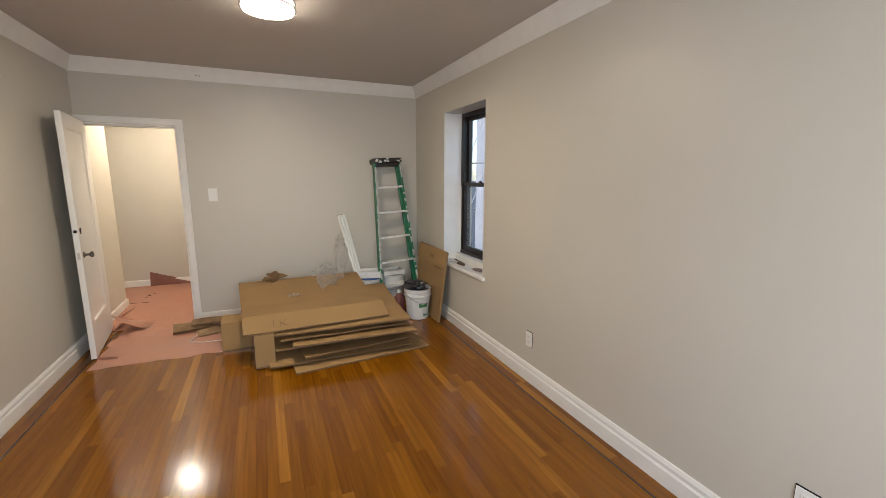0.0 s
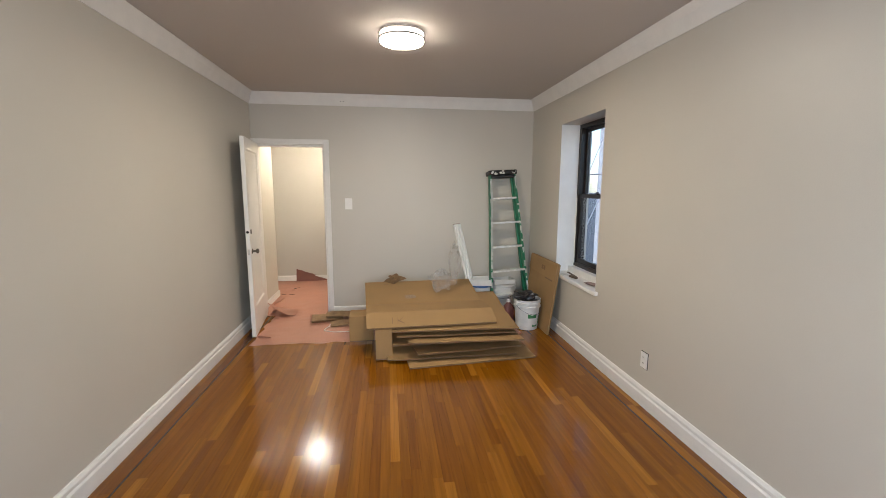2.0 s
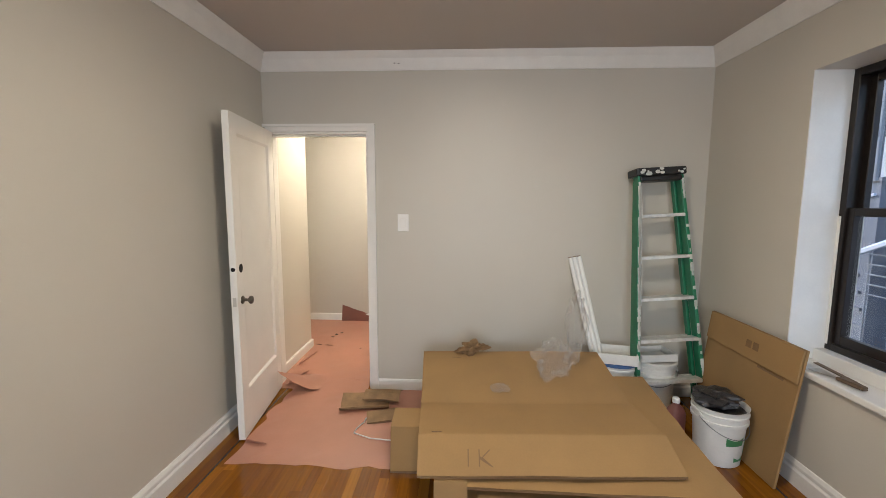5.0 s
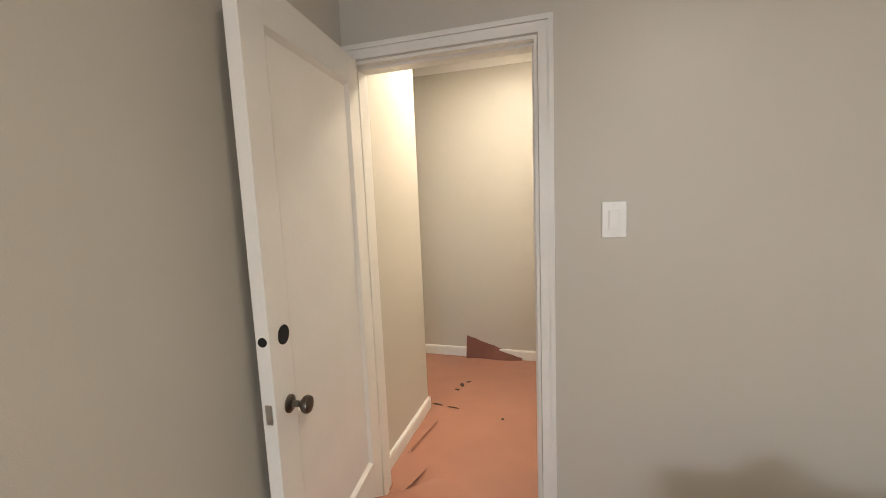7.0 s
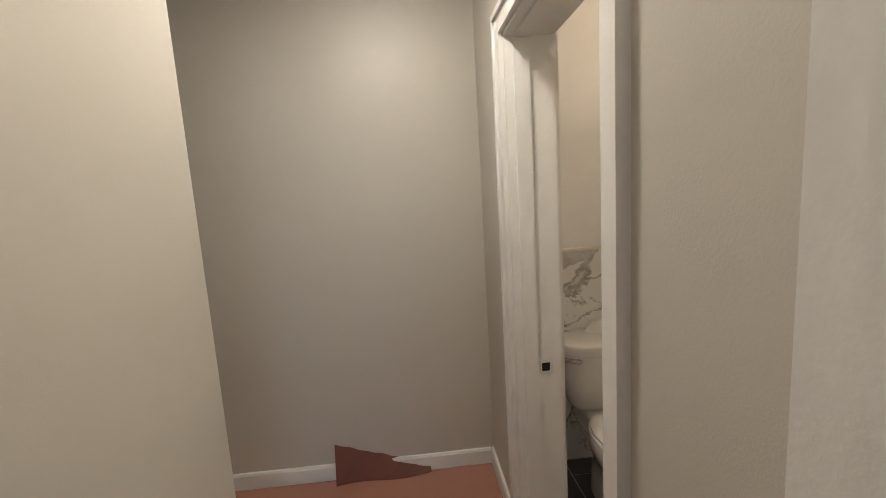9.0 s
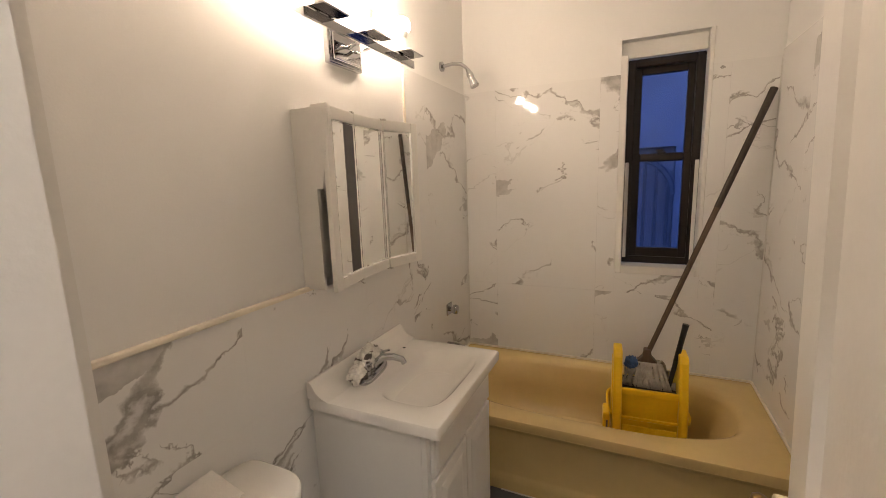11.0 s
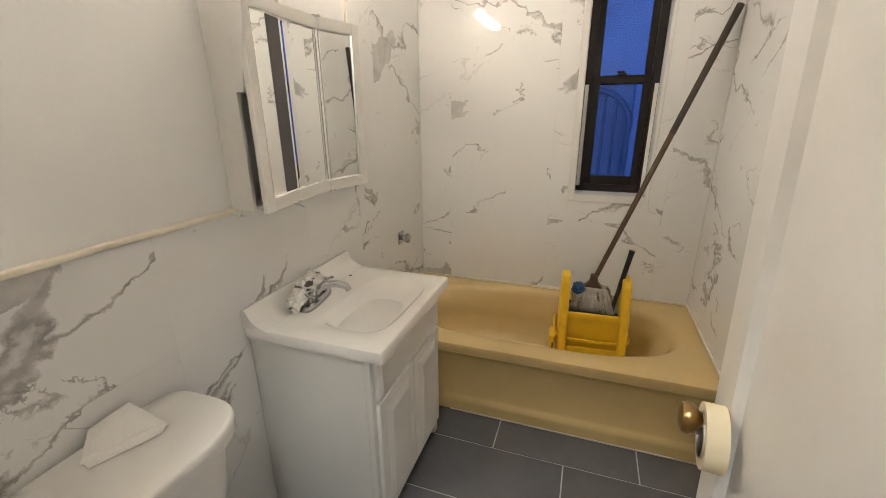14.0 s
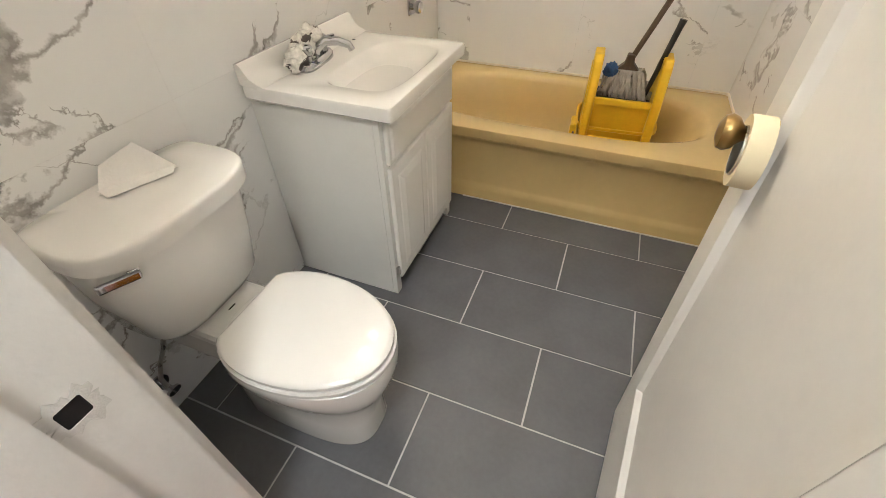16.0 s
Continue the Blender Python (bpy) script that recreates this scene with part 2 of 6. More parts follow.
SCRAP = mat("damp_torn_cardboard", (0.235, 0.145, 0.075), 0.9, var=0.35, scale=14, grain=140, bump=0.4)
INK = mat("faded_marker_ink", (0.19, 0.112, 0.056), 0.7)
MARBLE = marble("veined_white_porcelain_tile")
GROUT = mat("white_grout", (0.66, 0.65, 0.62), 0.9, var=0.08, scale=20, grain=300, bump=0.3)
SLATE = mat("grey_porcelain_floor_tile", (0.115, 0.115, 0.12), 0.42, var=0.22, scale=5, grain=60, bump=0.05, per_object=0.10)
CREAM = mat("cream_caulk", (0.76, 0.70, 0.58), 0.5, var=0.10, scale=9, grain=120, bump=0.2)
FGROUT = mat("pale_floor_grout", (0.52, 0.51, 0.49), 0.9, var=0.12, scale=18, grain=260, bump=0.3)
CHINA = mat("white_vitreous_china", (0.73, 0.715, 0.685), 0.10, var=0.02, scale=3, grain=20, bump=0.0, coat=0.5)
CULTURED = mat("white_cultured_marble", (0.80, 0.78, 0.74), 0.16, var=0.03, scale=4, grain=20, bump=0.0, coat=0.3)
CABINET = mat("white_thermofoil_cabinet", (0.77, 0.755, 0.715), 0.38, var=0.03, scale=5, grain=80, bump=0.05)
ENAMEL = mat("almond_yellow_tub_enamel", (0.68, 0.510, 0.215), 0.20, var=0.06, scale=4, grain=30, bump=0.02, coat=0.3)
CHROME = mat("polished_chrome", (0.50, 0.50, 0.51), 0.07, 1.0, var=0.05, bump=0.0)
DULLCHROME = mat("dull_plated_metal", (0.55, 0.53, 0.50), 0.28, 1.0, var=0.15, bump=0.02)
BRASS = mat("aged_brass", (0.40, 0.27, 0.10), 0.30, 1.0, var=0.25, scale=25, bump=0.05)
MIRROR = mat("silvered_mirror", (0.88, 0.89, 0.88), 0.02, 1.0, var=0.0, bump=0.0)
BRONZE = mat("dark_bronze_window_frame", (0.018, 0.013, 0.011), 0.35, 0.3, var=0.2, scale=12, bump=0.05)
GLASS = pane_glass("window_pane")
# blue tint stands in for dimmer dusk light beyond the bathroom
DUSKGLASS = pane_glass("dusk_tinted_bathroom_pane", (0.36, 0.45, 0.70), 0.02)
GREEN = mat("green_fibreglass", (0.012, 0.17, 0.085), 0.42, var=0.25, scale=18, grain=140, bump=0.1)
SPLASH = mat("dried_white_paint_drips", (0.62, 0.64, 0.60), 0.6, var=0.15, scale=25, bump=0.3)
ALU = mat("scuffed_aluminium", (0.72, 0.72, 0.70), 0.42, 0.35, var=0.2, scale=20, bump=0.1)
BLACKP = mat("black_plastic", (0.014, 0.013, 0.013), 0.4, var=0.2, scale=14, bump=0.05)
YELLOW = mat("yellow_moulded_plastic", (0.85, 0.55, 0.010), 0.32, var=0.10, scale=8, grain=60, bump=0.05)
COTTON = mat("grey_cotton_yarn", (0.40, 0.37, 0.32), 0.95, var=0.3, scale=30, grain=260, bump=0.5)
BLUECLOTH = mat("blue_scrub_cloth", (0.06, 0.13, 0.30), 0.95, var=0.2, scale=30, grain=200, bump=0.4)
HANDLEWOOD = mat("brown_wooden_pole", (0.10, 0.064, 0.038), 0.55, var=0.3, scale=10, grain=80, bump=0.15, stretch=(8, 8, 1))
TAPE = mat("cream_masking_tape", (0.72, 0.63, 0.42), 0.7, var=0.05, scale=20, bump=0.1)
TISSUE = mat("white_tissue_paper", (0.78, 0.76, 0.73), 0.95, var=0.05, scale=14, grain=150, bump=0.3)
PLASTICW = mat("white_plastic", (0.78, 0.775, 0.75), 0.3, var=0.03, scale=10, bump=0.02)
PAIL = mat("white_pail_plastic", (0.70, 0.70, 0.68), 0.4, var=0.10, scale=12, bump=0.08)
LABELG = mat("green_printed_label", (0.05, 0.22, 0.09), 0.5, var=0.1, scale=14)
RAG = mat("stained_rag", (0.22, 0.17, 0.16), 0.95, var=0.4, scale=16, grain=160, bump=0.5)
REDBOTTLE = mat("dusty_red_plastic_jug", (0.20, 0.075, 0.065), 0.5, var=0.2, scale=12)
GALV = mat("weathered_steel", (0.17, 0.18, 0.20), 0.6, 0.2, var=0.2, scale=8)
RENDERW = mat("pale_masonry", (0.50, 0.53, 0.60), 0.9, var=0.10, scale=1.0, grain=14, bump=0.3)
DARKBRICK = mat("grey_masonry", (0.33, 0.34, 0.37), 0.9, var=0.25, scale=1.2, grain=14, bump=0.3)
ASPHALT = mat("yard_asphalt", (0.05, 0.05, 0.052), 0.9, var=0.2, scale=1, grain=20)
DARKTOWER = mat("dark_grey_masonry", (0.13, 0.14, 0.165), 0.9, var=0.35, scale=1.6, grain=14, bump=0.3)
DARKWOOD = mat("dark_stained_pole", (0.040, 0.027, 0.018), 0.5, var=0.3, scale=10, grain=80, bump=0.12, stretch=(8, 8, 1))
DARKRAG = mat("black_plastic_rag", (0.030, 0.028, 0.030), 0.35, var=0.5, scale=18, grain=120, bump=0.6)
GUNMETAL = mat("worn_dark_metal", (0.16, 0.14, 0.12), 0.32, 1.0, var=0.25, scale=25, bump=0.05)
HOLE = mat("dark_bore", (0.006, 0.005, 0.005), 0.9)
DIFF_L = glow("lit_ceiling_diffuser", (1.0, 0.93, 0.82), LAMP_LIVING)
DIFF_H = glow("lit_hall_diffuser", (1.0, 0.925, 0.80), LAMP_HALL)
BULB = glow("lit_bulb", (1.0, 0.79, 0.555), BULB_BATH)
GLASS_L = glow("lit_side_glass", (1.0, 0.93, 0.82), LAMP_LIVING * 0.16)
GLASS_H = glow("lit_hall_side_glass", (1.0, 0.925, 0.80), LAMP_HALL * 0.16)


# ---- mesh helpers ----
def finish(bm, bevel=0.0, seg=2, smooth=False):
    bmesh.ops.remove_doubles(bm, verts=bm.verts, dist=1e-5)
    bmesh.ops.recalc_face_normals(bm, faces=bm.faces)
    if bevel:
        edges = [e for e in bm.edges if len(e.link_faces) == 2 and e.calc_face_angle(0) > 0.5]
        bmesh.ops.bevel(bm, geom=edges, offset=bevel, segments=seg, profile=0.5, affect="EDGES", clamp_overlap=True)
    if smooth:
        for f in bm.faces:
            f.smooth = True
        for e in bm.edges:
            if len(e.link_faces) == 2 and e.calc_face_angle(0) > 0.7:
                e.smooth = False
    return bm


def mesh_of(name, bm, material):
    me = bpy.data.meshes.new(name)
    bm.to_mesh(me)
    bm.free()
    me.materials.append(material)
    return me


def part(name, bm, material, parent=None, label=""):
    ob = new(name, mesh_of(name, bm, material))
    if parent:
        ob.parent = parent
    if label:
        tagged(ob, label)
    return ob


def thing(name, m, label, category, group="", kind=""):
    ob = new(name)
    ob.empty_display_size = 0.1
    ob.matrix_world = m
    return tagged(ob, label, category, group, kind)


def box(bm, lo, hi):
    vs = [bm.verts.new((x, y, z)) for z in (lo[2], hi[2]) for x, y in ((lo[0], lo[1]), (hi[0], lo[1]), (hi[0], hi[1]), (lo[0], hi[1]))]
    for q in ((3, 2, 1, 0), (4, 5, 6, 7), (0, 1, 5, 4), (1, 2, 6, 5), (2, 3, 7, 6), (3, 0, 4, 7)):
        bm.faces.new([vs[i] for i in q])
    return vs


def boxes(*pairs, bevel=0.0, seg=2):
    bm = bmesh.new()
    for lo, hi in pairs:
        box(bm, lo, hi)
    bmesh.ops.recalc_face_normals(bm, faces=bm.faces)
    if bevel:
        edges = [e for e in bm.edges if len(e.link_faces) == 2]
        bmesh.ops.bevel(bm, geom=edges, offset=bevel, segments=seg, profile=0.5, affect="EDGES", clamp_overlap=True)
    return bm


def loft(bm, loops, cap0=True, cap1=True):
    rows = [[bm.verts.new(p) for p in lp] for lp in loops]
    n = len(rows[0])
    for a, b in zip(rows, rows[1:]):
        for i in range(n):
            bm.faces.new((a[i], a[(i + 1) % n], b[(i + 1) % n], b[i]))
    if cap0:
        bm.faces.new(rows[0][::-1])
    if cap1:
        bm.faces.new(rows[-1])
    return rows


def oval(cx, cy, z, a, b, p=2.0, n=40):
    out = []
    for i in range(n):
        t = 2 * math.pi * (i + 0.5) / n
        c, s = math.cos(t), math.sin(t)
        out.append((cx + a * math.copysign(abs(c) ** (2 / p), c), cy + b * math.copysign(abs(s) ** (2 / p), s), z))
    return out


def lathe(profile, n=28, cap0=True, cap1=True, bm=None, at=(0, 0, 0)):
    bm = bm or bmesh.new()
    loops = [[(at[0] + r * math.cos(2 * math.pi * i / n), at[1] + r * math.sin(2 * math.pi * i / n), at[2] + z) for i in range(n)] for r, z in profile]
    loft(bm, loops, cap0, cap1)
    return bm


def tube(path, r, n=10, bm=None, taper=None, caps=True):
    """A round bar along a path of points."""
    bm = bm or bmesh.new()
    pts = [Vector(p) for p in path]
    loops = []
    side = None
    for i, p in enumerate(pts):
        d = (pts[min(i + 1, len(pts) - 1)] - pts[max(i - 1, 0)]).normalized()
        if side is None:
            side = d.orthogonal().normalized()
        side = (side - d * side.dot(d)).normalized()
        up = d.cross(side)
        k = r if taper is None else r + (taper - r) * i / (len(pts) - 1)
        loops.append([p + side * (k * math.cos(2 * math.pi * j / n)) + up * (k * math.sin(2 * math.pi * j / n)) for j in range(n)])
    loft(bm, loops, caps, caps)
    return bm


def bar(bm, a, b, w, h, up=(0, 0, 1)):
    """A rectangular bar from a to b."""
    a, b = Vector(a), Vector(b)
    d = (b - a).normalized()
    s = d.cross(Vector(up)).normalized()
    u = s.cross(d)
    loops = [[p + s * (sx * w / 2) + u * (sy * h / 2) for sx, sy in ((-1, -1), (1, -1), (1, 1), (-1, 1))] for p in (a, b)]
    loft(bm, loops)


def wall_mesh(axis, lo, hi, u0, u1, z0, z1, holes=()):
    """A wall slab with openings through it. axis 'x': it stands at x from lo to hi and runs along y; 'y' likewise. holes: (u0, u1, z0, z1)."""
    us = sorted({u0, u1, *[v for h in holes for v in h[:2]]})
    zs = sorted({z0, z1, *[v for h in holes for v in h[2:]]})
    full = lambda i, j: 0 <= i < len(us) - 1 and 0 <= j < len(zs) - 1 and not any(
        h[0] <= (us[i] + us[i + 1]) / 2 <= h[1] and h[2] <= (zs[j] + zs[j + 1]) / 2 <= h[3] for h in holes)
    bm = bmesh.new()
    P = lambda d, u, z: bm.verts.new((d, u, z) if axis == "x" else (u, d, z))
    for i in range(len(us) - 1):
        for j in range(len(zs) - 1):
            if not full(i, j):
                continue
            a, b, c, d = us[i], us[i + 1], zs[j], zs[j + 1]
            for w in (lo, hi):
                bm.faces.new((P(w, a, c), P(w, b, c), P(w, b, d), P(w, a, d)))
            for di, dj, e in ((-1, 0, ((a, c), (a, d))), (1, 0, ((b, c), (b, d))), (0, -1, ((a, c), (b, c))), (0, 1, ((a, d), (b, d)))):
                if not full(i + di, j + dj):
                    (p, q), (r, s) = e
                    bm.faces.new((P(lo, p, q), P(lo, r, s), P(hi, r, s), P(hi, p, q)))
    return finish(bm)


def extrude_profile(profile, along, start, end, out):
    """Sweep a 2D profile (distance from the wall, height) along x or y. out: the axis sign that points into the room."""
    bm = bmesh.new()
    loops = []
    for s in (start, end):
        loops.append([(s, out[1] + out[0] * d, z) if along == "x" else (out[1] + out[0] * d, s, z) for d, z in profile])
    loft(bm, loops)
    return finish(bm)


def structure(name, bm, material, label, category):
    return tagged(part(name, bm, material), label, category, kind="structure")


# ---- the shell of the flat ----
LW, LN, LB, CZ = 3.37, 0.0, -6.3, 2.63      # living room: width, far wall, back wall, ceiling
HX, HY0, HY1 = 0.87, 0.15, 1.95             # hall: its right wall, near and far
BX0, BX1, BY0, BY1 = 1.05, 3.45, 0.256, 1.90  # bathroom
BC = 2.65
WIN = (-1.77, -0.88, 0.62, 2.215)           # living window: y0, y1, z0, z1
BWIN = (0.545, 0.975, 0.945, 2.225)         # bathroom window
DOOR_L = (0.025, 0.812, 2.052)               # living door opening in x, and height
DOOR_B = (0.60, 1.37, 2.03)                 # bathroom door opening in y

structure("wall_west", wall_mesh("x", -0.15, 0.0, LB - 0.15, 0.0, 0, CZ), WALL, "plain greige painted plaster wall of the living room", "wall")
SWIN = (0.75, 2.65, 0.75, 2.2)
structure("wall_south", wall_mesh("y", LB - 0.15, LB, 0.0, LW, 0, CZ, [SWIN]), WALL, "greige painted wall with the street window", "wall")
structure("wall_east", wall_mesh("x", LW, LW + 0.34, LB - 0.15, 0.15, 0, CZ, [WIN]), WALL, "greige painted outside wall with a deep window opening", "wall")
structure("wall_north", wall_mesh("y", 0.0, 0.15, -0.15, LW, 0, CZ, [(DOOR_L[0], DOOR_L[1], 0, DOOR_L[2])]), WALL, "greige painted wall with the hall doorway", "wall")
structure("ceiling_living", boxes(((-0.15, LB - 0.15, CZ), (LW + 0.34, 0.15, CZ + 0.15))), CEIL, "flat plaster ceiling of the living room, its shade in the colour", "ceiling")
# hall
structure("wall_hall_left", wall_mesh("y", 0.15, 0.94, -1.6, -0.03, 0, CZ), WALL, "greige painted wall block beside the hall, with a lit outer corner", "wall")
structure("wall_hall_end", wall_mesh("y", HY1, HY1 + 0.15, -1.75, BX1 + 0.34, 0, CZ + 0.05), WALL, "greige painted wall at the end of the hall", "wall")
structure("wall_hall_west", wall_mesh("x", -1.75, -1.6, 0.15, HY1, 0, CZ), WALL, "greige painted wall closing the hall", "wall")
structure("wall_hall_east", wall_mesh("x", HX, BX0 - 0.006, 0.15, HY1, 0, CZ, [(DOOR_B[0], DOOR_B[1], 0, DOOR_B[2])]), WALL, "greige painted wall with the bathroom doorway", "wall")
structure("ceiling_hall", boxes(((-1.75, 0.15, CZ), (BX0 - 0.006, HY1, CZ + 0.15))), CEIL, "flat ceiling of the hall, its shade in the colour", "ceiling")
# bathroom
structure("wall_bath_west", wall_mesh("x", BX0 - 0.006, BX0, BY0, BY1, 0, BC, [(DOOR_B[0], DOOR_B[1], 0, DOOR_B[2])]), BATHWALL, "white painted bathroom wall round its doorway", "wall")
structure("wall_bath_north", wall_mesh("y", BY1, HY1, BX0 - 0.006, BX1, 0, BC), BATHWALL, "white painted bathroom wall above the tiles", "wall")
structure("wall_bath_south", wall_mesh("y", 0.15, BY0, BX0 - 0.006, BX1, 0, BC), BATHWALL, "white painted bathroom wall behind the door", "wall")
structure("wall_bath_east", wall_mesh("x", BX1, BX1 + 0.30, 0.15, HY1, 0, BC, [BWIN]), BATHWALL, "white painted outside wall with a narrow deep window", "wall")
structure("ceiling_bath", boxes(((BX0 - 0.006, 0.15, BC), (BX1 + 0.3, HY1, BC + 0.13))), BATHWALL, "flat white painted bathroom ceiling", "ceiling")

BASE = [(0, 0), (0.022, 0), (0.022, 0.085), (0.016, 0.092), (0.013, 0.098), (0.017, 0.104), (0.017, 0.118), (0.008, 0.135), (0, 0.137)]
LOWBASE = [(0, 0), (0.016, 0), (0.016, 0.075), (0.010, 0.086), (0, 0.088)]
CROWN = [(0, 2.500), (0.007, 2.500), (0.012, 2.512), (0.020, 2.535), (0.036, 2.580), (0.056, 2.615), (0.062, CZ - 0.002), (0, CZ - 0.002)]
SHOE = "white painted moulded baseboard with a stepped top"
structure("baseboard_west", extrude_profile(BASE, "y", LB + 0.025, -0.024, (1, 0.0)), TRIM, SHOE, "baseboard")
structure("baseboard_east", extrude_profile(BASE, "y", LB + 0.025, -0.024, (-1, LW)), TRIM, SHOE, "baseboard")
structure("baseboard_north", extrude_profile(LOWBASE, "x", 0.87, LW - 0.001, (-1, LN)), TRIM, SHOE, "baseboard")
structure("baseboard_south", extrude_profile(BASE, "x", 0.001, LW - 0.001, (1, LB)), TRIM, SHOE, "baseboard")
structure("baseboard_hall_left", extrude_profile(LOWBASE, "y", 0.152, 0.94, (1, -0.03)), TRIM, SHOE, "baseboard")
structure("baseboard_hall_corner", extrude_profile(LOWBASE, "x", -1.6, -0.014, (1, 0.94)), TRIM, SHOE, "baseboard")
structure("baseboard_hall_end", extrude_profile(LOWBASE, "x", -1.6, HX - 0.018, (-1, HY1)), TRIM, SHOE, "baseboard")
structure("baseboard_hall_east", extrude_profile(LOWBASE, "y", DOOR_B[1] + 0.085, HY1, (-1, HX)), TRIM, SHOE, "baseboard")
CR = "white painted crown moulding between wall and ceiling"
structure("crown_west", extrude_profile(CROWN, "y", LB, LN, (1, 0.0)), TRIM, CR, "moulding")
structure("crown_east", extrude_profile(CROWN, "y", LB, LN, (-1, LW)), TRIM, CR, "moulding")
structure("crown_north", extrude_profile(CROWN, "x", 0.003, LW - 0.003, (-1, LN - 0.001)), TRIM, CR, "moulding")
structure("crown_south", extrude_profile(CROWN, "x", 0.003, LW - 0.003, (1, LB)), TRIM, CR, "moulding")
HC = [(d, z + 0.045 if z < 2.6 else z) for d, z in CROWN]
structure("crown_hall_end", extrude_profile(HC, "x", -1.6, HX - 0.002, (-1, HY1)), TRIM, CR, "moulding")
structure("crown_hall_east", extrude_profile(HC, "y", 0.15, HY1 - 0.001, (-1, HX)), TRIM, CR, "moulding")


def casing(name, axis, face, out, u0, u1, top, width=0.068, sides=(True, True)):
    """Moulded casing round a door opening, on the wall face."""
    bm = bmesh.new()
    d1, d2 = face + out * 0.018, face + out * 0.027

    def slab(a, b, c, d, deep):
        lo, hi = min(face, deep), max(face, deep)
        if axis == "y":
            box(bm, (a, lo, c), (b, hi, d))
        else:
            box(bm, (lo, a, c), (hi, b, d))
    e = 0.004
    if sides[0]:
        slab(u0 - width, u0 - e, 0, top + width, d1)
        slab(u0 - width - 0.002, u0 - width + 0.016, 0, top + width + 0.002, d2)
    if sides[1]:
        slab(u1 + e, u1 + width, 0, top + width, d1)
        slab(u1 + width - 0.016, u1 + width + 0.002, 0, top + width + 0.002, d2)
    slab(u0 - e, u1 + e, top + e, top + width, d1 - out * 0.001)
    left = width if sides[0] else 0.022
    slab(u0 - left, u1 + width, top + width - 0.016, top + width + 0.003, d2 + out * 0.001)
    return structure(name, bm, TRIM, "white painted moulded door casing", "casing")


def jamb(name, axis, w0, w1, u0, u1, top, stop_at):
    """Lining of a door opening, with its stop bead."""
    t = 0.012
    bm = bmesh.new()

    def slab(a, b, c, d, lo=w0 - 0.001, hi=w1 + 0.001):
        if axis == "y":
            box(bm, (a, lo, c), (b, hi, d))
        else:
            box(bm, (lo, a, c), (hi, b, d))
    slab(u0, u0 + t, 0, top)
    slab(u1 - t, u1, 0, top)
    slab(u0 + t, u1 - t, top - t, top)
    s0, s1 = stop_at
    slab(u0 + t, u0 + t + 0.011, 0, top - t, s0, s1)
    slab(u1 - t - 0.011, u1 - t, 0, top - t, s0, s1)
    slab(u0 + t + 0.011, u1 - t - 0.011, top - t - 0.011, top - t, s0, s1)
    return structure(name, bm, TRIM, "white painted door lining with stop bead", "door frame")


casing("trim_living_door", "y", 0.0, -1, DOOR_L[0], DOOR_L[1], DOOR_L[2], 0.057, (False, True))
structure("trim_living_hinge_side", boxes(((0.001, -0.018, 0.0), (DOOR_L[0] - 0.003, -0.0005, DOOR_L[2]))), TRIM, "narrow white painted casing squeezed beside the side wall", "casing")
casing("trim_hall_side", "y", 0.15, 1, DOOR_L[0], DOOR_L[1], DOOR_L[2], 0.050, (False, True))
casing("trim_bath_door", "x", HX, -1, DOOR_B[0], DOOR_B[1], DOOR_B[2], 0.075)
casing("trim_bath_inside", "x", BX0, 1, DOOR_B[0], DOOR_B[1], DOOR_B[2], 0.05)
jamb("jamb_living_door", "y", 0.0, 0.15, DOOR_L[0], DOOR_L[1], DOOR_L[2], (0.045, 0.10))
jamb("jamb_bath_door", "x", HX, BX0, DOOR_B[0], DOOR_B[1], DOOR_B[2], (HX + 0.03, BX0 - 0.094))

# bodies of the floors (the strips and tiles that lie on them come last)
FLOOR = structure("floor_living", boxes(((-0.15, LB - 0.15, -0.2), (LW + 0.34, 0.075, -0.012))), SUB, "amber varnished oak strip floor with a dark inlay line", "floor")
structure("floor_hall", boxes(((-1.75, 0.075, -0.2), (BX0 - 0.06, HY1 + 0.15, -0.003))), OAK, "oak floor of the hall under pink paper", "floor")
BFLOOR = structure("floor_bath", boxes(((BX0 - 0.06, 0.15, -0.2), (BX1 + 0.3, HY1, -0.003))), FGROUT, "grey porcelain tile floor with pale grout joints", "floor")


